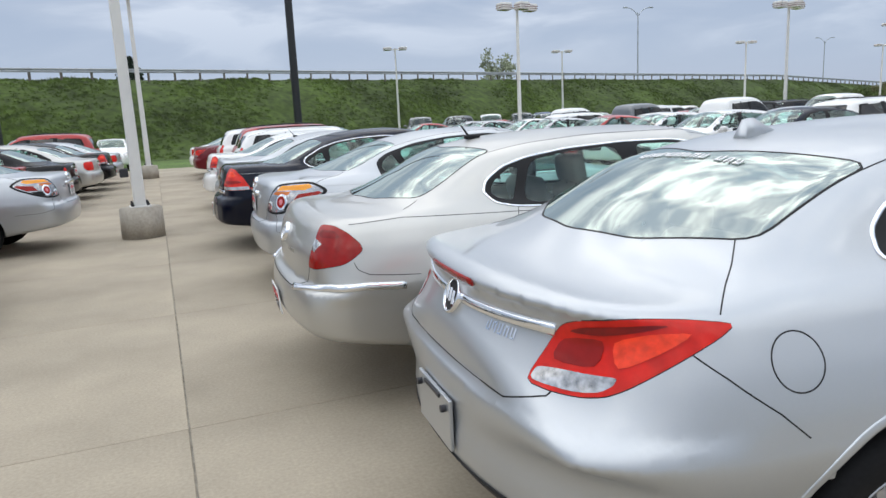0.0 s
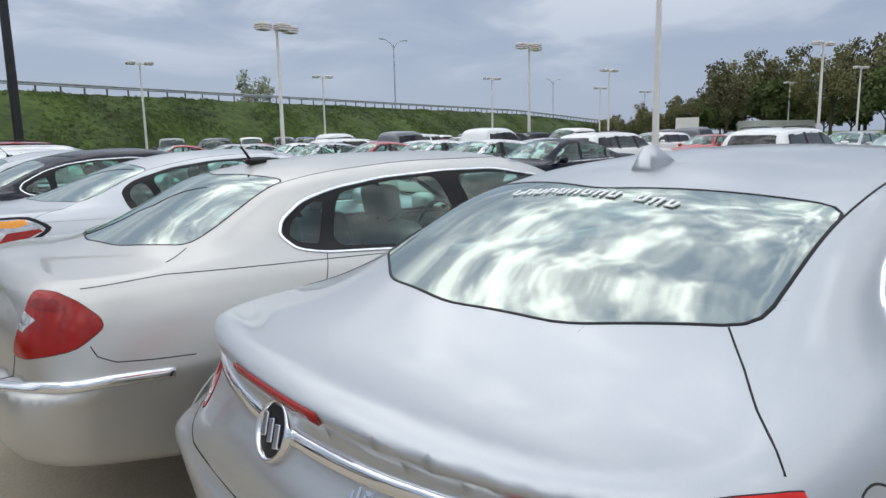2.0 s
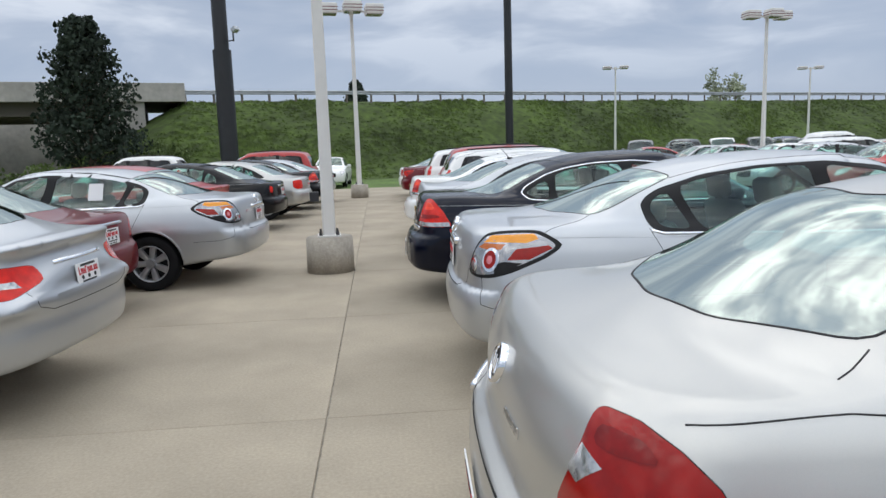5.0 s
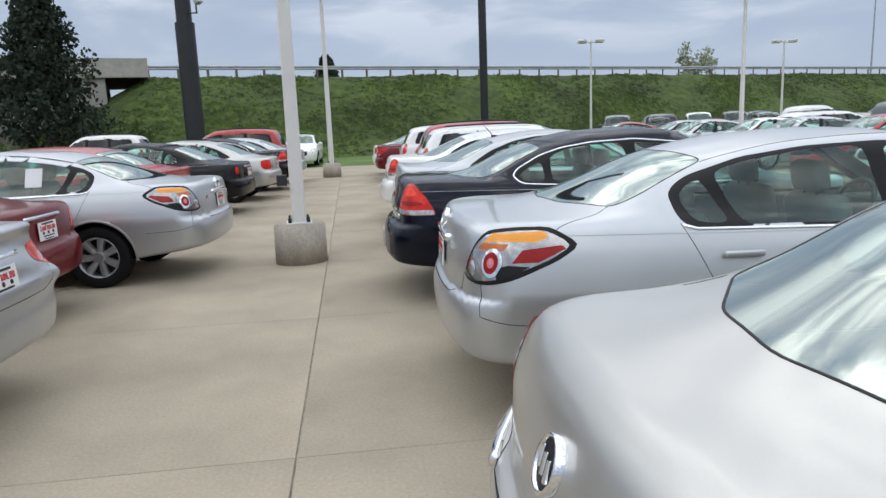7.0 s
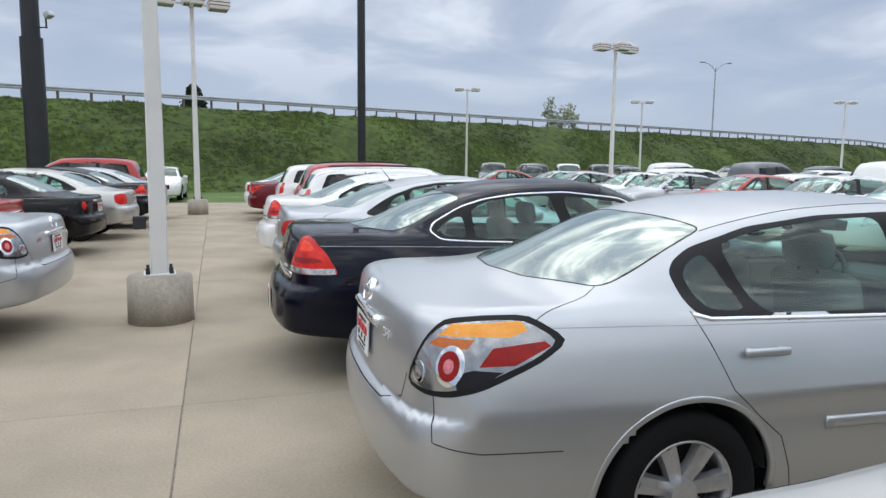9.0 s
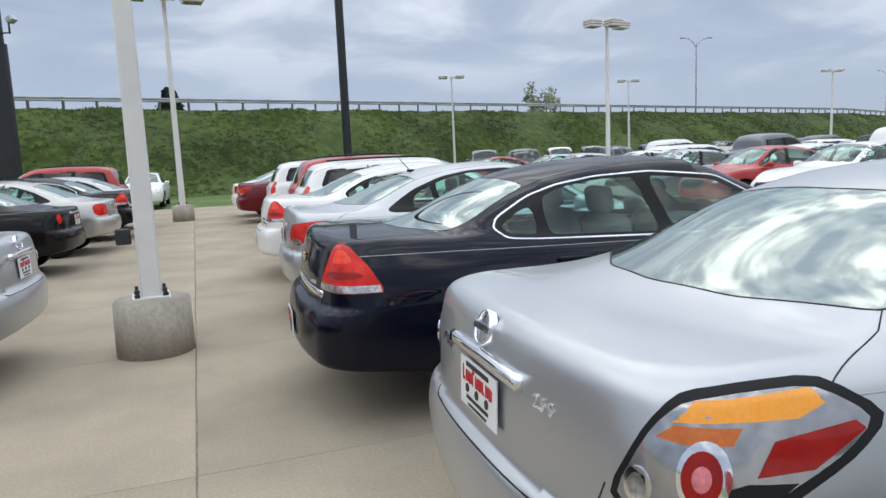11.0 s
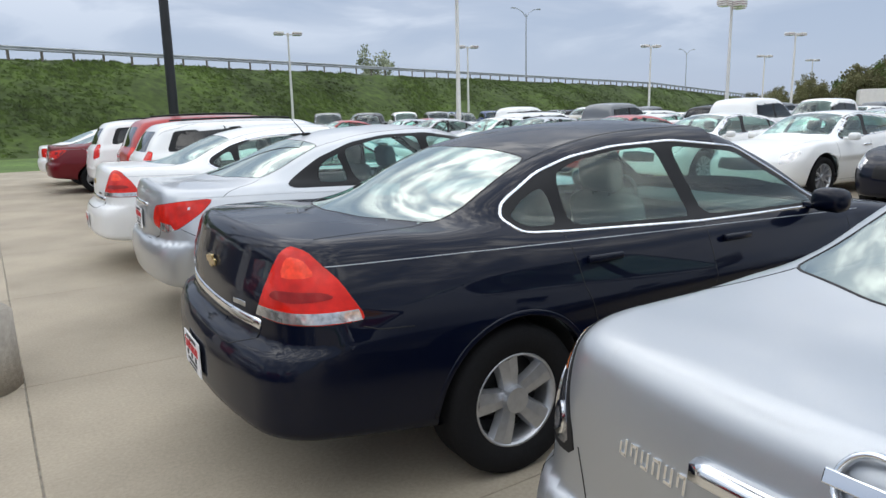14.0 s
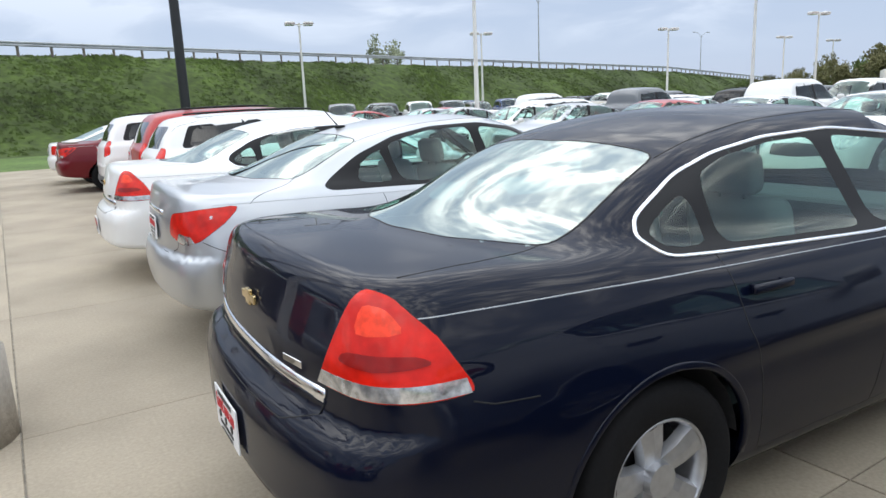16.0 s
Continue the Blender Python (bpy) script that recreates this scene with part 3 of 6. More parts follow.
    for nm, poly, ma, lb in S["lamps"]:
        rank += 1
        edge = resample(poly, 0.02 if full else 0.05, True)
        mid = edge.mean(0)
        rings = np.concatenate([mid + (edge - mid) * t for t in ((0.12, 0.4, 0.7, 0.9, 1.0) if full else (0.15, 0.6, 1.0))])
        ne, nr = len(edge), 5 if full else 3
        for sg in (-1, 1):
            Q, M = onto(f, "quarter", rings, W, sg)
            up = 0.002 + (0.0015 if nm == "tail_lamp" else 0.0025 + 0.0008 * rank)
            V = Q + M * up
            V[(nr - 1) * ne:] = Q[(nr - 1) * ne:] + M[(nr - 1) * ne:] * (up - 0.0012)
            V = np.concatenate([V, Q[(nr - 1) * ne:] - M[(nr - 1) * ne:] * 0.01])
            Nv = np.concatenate([M, M[(nr - 1) * ne:]])
            Fc = [tuple(range(ne))]
            for k in range(nr):
                Fc += [(k * ne + i, (k + 1) * ne + i, (k + 1) * ne + (i + 1) % ne, k * ne + (i + 1) % ne) for i in range(ne)]
            if (sg < 0) == (np.cross(edge[1] - mid, edge[0] - mid) > 0):
                Fc = [q[::-1] for q in Fc]
            part_mesh(nm, mesh_of(nm, V, Fc, ma, Nv), car, lb)

    # mouldings, gaps and a painted crease shade laid on the skin
    for nm, kind, line, wd, ht, ma, closed, sides in S["lines"](S):
        if not full and nm not in ("window_moulding", "lamp_gap", "pinstripe"):
            continue
        pts = resample(line, 0.03 if full else 0.08, closed)
        for sg in ((-1, 1) if sides == 2 else (sides if sides else -1,)):
            Q, M = onto(f, kind, pts, W, sg)
            V, Fc = ribbon(Q, M, wd, ht, closed)
            part_mesh(nm, mesh_of(nm, V, Fc, ma), car)
    if full and S.get("hatch") is None:
        a, b, wa, wb = S["rear_glass"]
        Q, M = onto(f, "top", resample(glass_line(a, b, wa, wb, S.get("glass_bow", 0.06)), 0.03, True), W, -1)
        V, Fc = ribbon(Q, M, 0.008, 0.0015, True)
        part_mesh("window_seal", mesh_of("window_seal", V, Fc, TRIM), car)
    # wheel houses and wheels
    for xa in (xr, xf):
        for sg in (-1, 1):
            hv, hf = lathe([(ra + 0.004, 0), (ra + 0.004, 0.36), (0.05, 0.36)], 32, False, (8, 172))
            part_mesh("wheel_housing", mesh_of("wheel_housing", hv, hf, PLASTIC), car, "", pose(xa, sg * (W - 0.045) * 0.985, r, 0, 0, 0 if sg < 0 else 180))
            if not full:
                add_wheel(car, S.get("wheel", "ten"), r, xa, sg * (W - 0.135), 17 * (sg + 3 * xa), False)
                continue
            a = np.linspace(radians(-3), radians(178), 34)
            Q, Mn = onto(f, "side", np.stack([xa + (ra + 0.012) * np.cos(a), r + (ra + 0.012) * np.sin(a)], 1), W, sg)
            V, Fc = ribbon(Q, Mn, 0.024, 0.003, False, 0.02)
            part_mesh("arch_lip", mesh_of("arch_lip", V, Fc, paintm), car)
            add_wheel(car, S.get("wheel", "ten"), r, xa, sg * (W - 0.135), 17 * (sg + 3 * xa))
    # cabin
    if full:
        cloth = S.get("cloth", SEATCLOTH)
        if cloth.name not in SEATS:
            SEATS[cloth.name] = seat_mesh()
            SEATS[cloth.name].materials.append(cloth)
        xs = S["cabin_x"]
        for y in (-0.37, 0.37):
            part_mesh("front_seat", SEATS[cloth.name], car, "", pose(xs[1], y, 0.40))
        bm = bmesh.new()
        box(bm, xs[0] + 0.25, 0, 0.48, 0.50, 1.15, 0.17, 0.06)
        box(bm, 0, 0, 0, 0.16, 1.08, 0.58, 0.06, Matrix.Translation((xs[0] - 0.06, 0, 0.76)) @ Matrix.Rotation(radians(-20), 4, "Y"))
        for y in (-0.36, 0.36):
            box(bm, xs[0] - 0.17, y, 1.10, 0.09, 0.24, 0.13, 0.04)
        part("rear_seat", bm, cloth, car, "", True)
        bm = bmesh.new()
        zb = S["cabin"][2]
        box(bm, (xs[0] + xs[2]) / 2, 0, 0.33, xs[2] - xs[0], 1.35, 0.05)
        box(bm, xs[2] - 0.12, 0, zb - 0.13, 0.55, 1.36, 0.22, 0.06)
        box(bm, xs[0] - 0.38, 0, zb - 0.03, 0.36, 0.98, 0.03, 0.01)
        part("cabin_lining", bm, PLASTIC, car, "dark dashboard, floor and parcel shelf")
        bm = bmesh.new()
        M4 = Matrix.Translation((xs[2] - 0.48, 0.37, zb - 0.07)) @ Matrix.Rotation(radians(-65), 4, "Y")
        g = bmesh.ops.create_circle(bm, segments=24, radius=0.185)
        bm.free()
        tv, tf = [], []
        for i in range(24):
            a = 2 * math.pi * i / 24
            for j in range(6):
                b = 2 * math.pi * j / 6
                q = M4 @ Vector(((0.185 + 0.016 * math.cos(b)) * math.cos(a), (0.185 + 0.016 * math.cos(b)) * math.sin(a), 0.016 * math.sin(b)))
                tv.append(tuple(q))
                tf.append((i * 6 + j, i * 6 + (j + 1) % 6, ((i + 1) % 24) * 6 + (j + 1) % 6, ((i + 1) % 24) * 6 + j))
        part_mesh("steering_wheel", mesh_of("steering_wheel", tv, tf, PLASTIC), car)
    # mirrors and handles
    for sg in (-1, 1):
        mx, mz = S["mirror"]
        bm = bmesh.new()
        box(bm, 0, 0, 0, 0.13, 0.19, 0.13, 0.045, pose(mx, sg * (W + 0.06), mz))
        box(bm, mx + 0.02, sg * (W - 0.06), mz - 0.04, 0.06, 0.12, 0.035, 0.01)
        part("wing_mirror", bm, paintm, car, "", True)
        for hx, hz in S.get("handles", ()) if full else ():
            Q, Mn = onto(f, "side", [(hx + 0.0, hz), (hx + 0.1, hz)], W, sg)
            bm = bmesh.new()
            yaw = math.degrees(math.atan2(Q[1][1] - Q[0][1], Q[1][0] - Q[0][0]))
            c = (Q[0] + Q[1]) / 2 + Mn[0] * 0.022
            box(bm, 0, 0, 0, 0.205, 0.022, 0.034, 0.010, pose(*c, 0, 0, yaw))
            box(bm, 0, -sg * 0.015, 0, 0.025, 0.03, 0.026, 0.004, pose(*(c + np.array([0.075, 0, 0])), 0, 0, yaw))
            box(bm, 0, -sg * 0.015, 0, 0.025, 0.03, 0.026, 0.004, pose(*(c - np.array([0.075, 0, 0])), 0, 0, yaw))
            part("door_handle", bm, S.get("handle_mat") or paintm, car, "", True)
    S["extras"](car, S, f, paintm)
    return car


def glass_line(a, b, wa, wb, bow=0.06):
    """The rear window's outline seen from above."""
    return rounded([(a + 0.03, -wa * 0.5), (a + 0.22, -wa), (b + bow, -wb), (b, 0), (b + bow, wb), (a + 0.22, wa), (a + 0.03, wa * 0.5), (a - 0.02, 0)], 4, 0.25)


# ---- the kinds of car ----
def std_panels(S):
    L, W, zb = S["L"], S["W"], S["belt"]
    out = []
    xr, xf = S["axles"]
    d = S["dlo"]
    x0, x1, x2 = S["doors"]
    zs = S.get("sill", 0.2) + 0.10
    out.append(("rear_bumper", "quarter", [(-1.6, 0.0), (xr - S["arch"] - W * 0.0 + 0.02, 0.0), (xr - S["arch"] + 0.02, S["bumper_z"] - 0.04), (0.35, S["bumper_z"] - 0.02), (0, S["bumper_z"]), (-1.6, S["bumper_z"] + 0.01)], None, "", False))
    out.append(("front_bumper", "fquarter", [(-1.6, 0.0), (0.45, 0.0), (0.45, 0.56), (0, 0.6), (-1.6, 0.6)], None, "", False))
    if "doors" in S:
        out.append(("rear_door", "side", [(x0 + 0.12, zs), (x1, zs), (x1, zb + 0.01), (x0 - 0.06, zb + 0.01), (x0 - 0.02, 0.80)], None, "", True))
        out.append(("front_door", "side", [(x1, zs), (x2, zs), (x2 + 0.02, zb - 0.02), (x1, zb + 0.01)], None, "", True))
    if S.get("trunk", True):
        xb = S["rear_glass"][0]
        out.append(("trunk_lid", "top", [(-0.2, -0.70), (xb + 0.02, -0.64), (xb + 0.02, 0.64), (-0.2, 0.70)], None, "", False))
        out.append(("trunk_lid", "rear", [(-0.66, S["bumper_z"] + 0.0), (0.66, S["bumper_z"] + 0.0), (0.70, 1.3), (-0.70, 1.3)], None, "", False))
    hx = S["windshield"][0]
    out.append(("hood", "top", [(hx, -0.70), (L - 0.18, -0.62), (L - 0.12, 0), (L - 0.18, 0.62), (hx, 0.70)], None, "", False))
    out.append(("window_frame", "side", d, S.get("frame_mat") or TRIM, "black window surround", True))
    for pane in S["panes"]:
        out.append(("window", "side", pane, S.get("side_glass") or TINT, "tinted side window", True))
    a, b, wa, wb = S["rear_glass"]
    if S.get("hatch") is not None:
        out.append(("rear_window", "rear", S["hatch"], S.get("side_glass") or TINT, "dark tailgate window", False))
    else:
        out.append(("rear_window", "top", glass_line(a, b, wa, wb, S.get("glass_bow", 0.06)), REARGLASS, "rear window mirroring the clouds", False))
    a, b, wa, wb = S["windshield"]
    out.append(("windshield", "top", rounded([(a, -wa * 0.5), (a - 0.16, -wa), (b - 0.05, -wb), (b, 0), (b - 0.05, wb), (a - 0.16, wa), (a, wa * 0.5), (a + 0.02, 0)], 4, 0.25), TINT, "", False))
    out.append(("headlamp", "fquarter", S.get("headlamp", [(-0.10, 0.62), (-0.05, 0.76), (0.35, 0.84), (0.42, 0.80), (0.15, 0.66)]), CLEARLENS, "clear headlamp", True))
    out.append(("grille", "fquarter", S.get("grille", [(-0.95, 0.50), (-0.42, 0.52), (-0.38, 0.70), (-0.95, 0.73)]), S.get("grille_mat") or TRIM, "dark front grille", False))
    return out


def std_lines(S):
    L, W, zb = S["L"], S["W"], S["belt"]
    x0, x1, x2 = S["doors"]
    zs = S.get("sill", 0.2) + 0.10
    out = []
    if S.get("chrome_dlo"):
        out.append(("window_moulding", "side", S["dlo"], 0.015, 0.006, CHROME, True, 2))
    if S.get("base_chrome"):
        out.append(("window_moulding", "side", S["base_chrome"], 0.018, 0.007, CHROME, False, 2))
    g = S.get("door_gap") or [(x0 - 0.06, zb), (x0 - 0.02, 0.80), (x0 + 0.06, 0.62), (x0 + 0.12, zs)]
    out.append(("door_gap", "side", g, 0.004, 0.001, SEAM_AND_CREASE, False, 2))
    out.append(("door_gap", "side", [(x1, zb - 0.01), (x1 + 0.01, 0.7), (x1, zs)], 0.004, 0.001, SEAM_AND_CREASE, False, 2))
    out.append(("door_gap", "side", [(x2 + 0.04, zb - 0.03), (x2 + 0.02, 0.7), (x2, zs)], 0.004, 0.001, SEAM_AND_CREASE, False, 2))
    out.append(("sill_gap", "side", [(x0 + 0.12, zs), (x2, zs)], 0.004, 0.001, SEAM_AND_CREASE, False, 2))
    for nm, poly, ma, lb in S["lamps"]:
        if nm == "tail_lamp":
            out.append(("lamp_gap", "quarter", poly, 0.005, 0.0015, SEAM_AND_CREASE, True, 2))
    bz = S["bumper_z"]
    out.append(("bumper_gap", "quarter", S.get("bumper_gap") or [(0.12, bz), (0.3, bz - 0.02), (0.5, bz - 0.05)], 0.004, 0.001, SEAM_AND_CREASE, False, 2))
    out.append(("trunk_gap", "rear", [(-0.62, bz + 0.12), (-0.58, bz + 0.02), (-0.45, bz - 0.02), (0.45, bz - 0.02), (0.58, bz + 0.02), (0.62, bz + 0.12)], 0.005, 0.001, SEAM_AND_CREASE, False, -1))
    xb = S["rear_glass"][0]
    for s in (-1, 1):
        tl = S.get("trunk_line") or [(xb + 0.22, 0.64), (xb - 0.1, 0.68), (0.35, 0.70), (0.2, 0.72)]
        out.append(("trunk_gap", "top", [(x, s * y) for x, y in tl], 0.004, 0.001, SEAM_AND_CREASE, False, -1))
        out.append(("roof_gap", "top", [(S["rear_glass"][1] + 0.04, s * (S["rear_glass"][3] + 0.01)), (S["rear_glass"][1] + 0.5, s * 0.54), (S["windshield"][1] - 0.3, s * 0.54), (S["windshield"][1] - 0.05, s * (S["windshield"][3] + 0.01))], 0.005, 0.001, SEAM_AND_CREASE, False, -1))
        out.append(("hood_gap", "top", [(S["windshield"][0], s * 0.70), (L - 0.5, s * 0.64)], 0.004, 0.001, SEAM_AND_CREASE, False, -1))
    out += S.get("more_lines", [])
    return out


def no_extras(car, S, f, paintm):
    pass


def rear_plate(car, S, f, paintm, z=0.78, dealer=True):
    Q, M = onto(f, "rear", [(0, z)], S["W"])
    tilt = math.degrees(math.atan2(M[0][2], -M[0][0]))
    plate(car, Q[0][0] - 0.012, 0, z, tilt, dealer=dealer, full=S.get("near", True))


SIDE = [(0.16, 0.84), (0.28, 0.94), (0.45, 0.985), (0.62, 1.0), (0.78, 0.985), (0.90, 0.955), (1.0, 0.91), (1.12, 0.84)]

WEDGE = dict(
    L=5.09, W=0.925, axles=(1.135, 3.94), tyre=0.335, arch=0.385, wheel="five", belt=1.02, bumper_z=0.70,
    deck=[(-0.1, 1.085), (0.10, 1.105), (0.5, 1.11), (0.95, 1.09), (1.5, 1.03), (3.4, 1.0), (3.75, 0.99), (4.3, 0.93), (4.8, 0.83), (5.1, 0.72)],
    roof=[(0.40, 0.92), (0.66, 1.04), (0.95, 1.18), (1.25, 1.32), (1.55, 1.42), (1.95, 1.48), (2.4, 1.495), (2.8, 1.455), (3.2, 1.32), (3.6, 1.12), (3.82, 0.99), (4.0, 0.82)],
    side=SIDE, tail=[(0.15, 0.22), (0.28, 0.06), (0.42, 0.0), (0.60, 0.0), (0.69, 0.03), (0.73, 0.09), (0.85, 0.095), (1.0, 0.13), (1.08, 0.15)],
    nose=[(0.15, 4.95), (0.3, 5.07), (0.5, 5.09), (0.65, 5.07), (0.75, 4.98), (0.9, 4.8)],
    cabin=(0.82, 0.62, 1.0, 1.45), crown=(0.03, 0.05), k_rail=0.095, rear_glass=(0.66, 1.40, 0.62, 0.53), windshield=(3.66, 2.88, 0.66, 0.53), doors=(1.50, 2.32, 3.52),
    dlo=rounded([(1.16, 1.10), (1.20, 1.16), (1.42, 1.275), (1.62, 1.335), (1.9, 1.375), (2.3, 1.39), (2.8, 1.34), (3.36, 1.03), (3.40, 0.99), (2.3, 0.995), (1.45, 1.025), (1.23, 1.04)], 4),
    panes=[rounded([(1.21, 1.10), (1.25, 1.14), (1.42, 1.23), (1.45, 1.05), (1.27, 1.06)], 3), rounded([(1.51, 1.045), (1.50, 1.265), (1.65, 1.32), (1.9, 1.355), (2.16, 1.365), (2.27, 1.02)], 4), rounded([(2.37, 1.02), (2.27, 1.365), (2.76, 1.315), (3.28, 1.04), (3.30, 1.01)], 4)],
    chrome_dlo=True, mirror=(3.2, 1.04), handles=[(1.56, 0.90), (2.46, 0.90)], handle_mat=None, cabin_x=(1.5, 2.45, 3.4), cloth=SEATCLOTH,
    lamps=[("tail_lamp", rounded([(-0.22, 0.81), (-0.13, 0.95), (-0.05, 1.055), (0.0, 1.078), (0.12, 1.06), (0.28, 0.965), (0.40, 0.835), (0.40, 0.81)], 3), REDLENS, "bright red tail lamp"),
           ("reverse_lamp", [(-0.215, 0.813), (-0.19, 0.853), (0.375, 0.853), (0.395, 0.813)], CLEARLENS, "clear reversing lamp strip"),
           ("reflector_lens", rounded([(-0.03, 0.965), (0.0, 1.045), (0.10, 1.035), (0.18, 0.975)], 3), BRIGHTRED, "lighter red inner reflector"),
           ("shade_lens", rounded([(-0.10, 0.895), (-0.06, 0.925), (0.22, 0.925), (0.28, 0.90), (0.06, 0.885)], 3), DEEPRED, "darker red lower reflector")],
    bumper_gap=[(0.40, 0.79), (0.47, 0.77), (0.62, 0.76)],
    panels=std_panels, lines=std_lines, trunk_line=[(0.88, 0.60), (0.6, 0.66), (0.34, 0.68)],
)


def navy_near_extras(car, S, f, paintm):
    Q, M = onto(f, "rear", resample([(-0.60, 0.775), (0.60, 0.775)], 0.05), S["W"])
    V, F = ribbon(Q, M, 0.045, 0.008)
    part_mesh("trunk_trim", mesh_of("trunk_trim", V, F, CHROME), car, "bright chrome strip")
    Q, M = onto(f, "rear", [(0, 0.93)], S["W"])
    bm = bmesh.new()
    c = Q[0] + M[0] * 0.006
    box(bm, 0, 0, 0, 0.014, 0.15, 0.03, 0.004, pose(*c))
    box(bm, 0, 0, 0, 0.016, 0.055, 0.055, 0.004, pose(*c))
    part("badge", bm, GOLD, car, "gold cross-shaped badge")
    Q, M = onto(f, "rear", [(-0.42, 0.83)], S["W"])
    bm = bmesh.new()
    box(bm, 0, 0, 0, 0.006, 0.11, 0.022, 0.002, pose(*(Q[0] + M[0] * 0.003), 0, 0, 10))
    part("badge", bm, CHROME, car)
    rear_plate(car, S, f, paintm, 0.52)


WEDGE["extras"] = navy_near_extras
WEDGE["more_lines"] = [("pinstripe", "side", [(0.30, 1.01), (0.9, 1.0), (1.5, 0.985), (2.6, 0.965), (3.7, 0.94)], 0.004, 0.001, GALV, False, 2)]

TEARDROP = dict(
    WEDGE, trunk_line=[(0.76, 0.63), (0.70, 0.67), (0.66, 0.69)], cabin_x=(1.35, 2.25, 3.3), L=5.03, W=0.925, axles=(1.03, 3.85), wheel="nine", belt=0.99, bumper_z=0.70, tyre=0.345, arch=0.425, tuck=0.26, glass_bow=0.14,
    deck=[(-0.1, 1.045), (0.12, 1.065), (0.5, 1.08), (0.95, 1.085), (1.5, 1.05), (3.4, 1.0), (3.75, 0.98), (4.3, 0.92), (4.8, 0.80), (5.05, 0.68)],
    roof=[(0.30, 0.93), (0.52, 1.07), (0.85, 1.245), (1.14, 1.375), (1.5, 1.435), (1.95, 1.46), (2.4, 1.46), (2.85, 1.42), (3.25, 1.28), (3.6, 1.10), (3.8, 0.97), (4.0, 0.80)],
    tail=[(0.15, 0.26), (0.25, 0.12), (0.42, 0.04), (0.58, 0.02), (0.68, 0.035), (0.72, 0.085), (0.85, 0.09), (1.0, 0.14), (1.08, 0.18)],
    rear_glass=(0.55, 1.13, 0.61, 0.51), windshield=(3.58, 2.84, 0.66, 0.53), doors=(1.27, 2.18, 3.5), door_gap=[(1.30, 1.06), (1.22, 0.876), (1.23, 0.79)], k=(0.07, 0.12, 0.18),
    dlo=rounded([(1.12, 1.14), (1.15, 1.20), (1.26, 1.27), (1.43, 1.315), (1.70, 1.35), (2.08, 1.368), (2.43, 1.365), (2.83, 1.30), (3.35, 1.02), (3.38, 0.98), (2.43, 0.99), (2.16, 1.0), (1.29, 1.055), (1.17, 1.08)], 4),
    panes=[rounded([(1.16, 1.13), (1.19, 1.19), (1.28, 1.25), (1.37, 1.285), (1.29, 1.085), (1.21, 1.10)], 3), rounded([(1.35, 1.075), (1.44, 1.295), (1.70, 1.33), (2.02, 1.348), (2.12, 1.02)], 4), rounded([(2.25, 1.015), (2.15, 1.348), (2.43, 1.345), (2.80, 1.285), (3.27, 1.03), (3.29, 1.01)], 4)],
    handles=[(1.30, 0.915), (2.30, 0.90)], handle_mat=CHROME, cloth=SEATCLOTH,
    lamps=[("tail_lamp", rounded([(-0.19, 0.805), (-0.11, 0.93), (-0.08, 1.02), (-0.05, 1.032), (0.07, 1.03), (0.19, 1.0), (0.29, 0.945), (0.315, 0.905), (0.22, 0.845), (0.07, 0.825), (-0.08, 0.805)], 3), DEEPRED, "deep red teardrop tail lamp"),
           ("reverse_lamp", [(-0.13, 0.905), (-0.09, 0.962), (0.0, 0.940), (-0.05, 0.915), (-0.08, 0.895)], CLEARLENS, "small clear reversing lamp"),
           # shading of the lamp's top, put in as a darker red patch
           ("shade_lens", rounded([(-0.05, 0.97), (-0.04, 1.01), (0.10, 1.005), (0.16, 0.97)], 3), DARKRED, "dark red upper reflector")],
    bumper_gap=[(0.27, 0.85), (0.30, 0.814), (0.37, 0.786), (0.50, 0.772), (0.66, 0.762)],
)


def round_badge(car, S, f, z, r=0.075, y=0.0, bars=3):
    Q, M = onto(f, "rear", [(y, z)], S["W"])
    n = Vector(M[0])
    m = Matrix.Translation(Vector(Q[0]) + n * 0.012) @ n.to_track_quat("Y", "Z").to_matrix().to_4x4() @ Matrix.Diagonal((1, -1, 1, 1))
    V, F = lathe([(r * 0.82, 0.006), (r * 0.84, -0.006), (r * 0.92, -0.010), (r, -0.006), (r, 0.016)], 32)
    b = part_mesh("badge", mesh_of("badge", [m @ Vector(v) for v in V], F, CHROME), car, "round chrome badge ring")
    if bars == 1:
        bm = bmesh.new()
        box(bm, 0, -0.006, 0, r * 2.3, 0.010, r * 0.42, 0.002, m)
        part("badge_mark", bm, CHROME, b)
        return
    V, F = lathe([(0.001, -0.002), (r * 0.84, -0.002)], 32)
    part_mesh("badge_field", mesh_of("badge_field", [m @ Vector(v) for v in V], F, TRIM), b)
    bm = bmesh.new()
    for k in (-1, 0, 1):
        box(bm, k * r * 0.42, -0.006, k * r * 0.18, r * 0.30, 0.008, r * 0.75, 0.002, m @ Matrix.Rotation(radians(14), 4, "Y"))
    part("badge_mark", bm, CHROME, b)


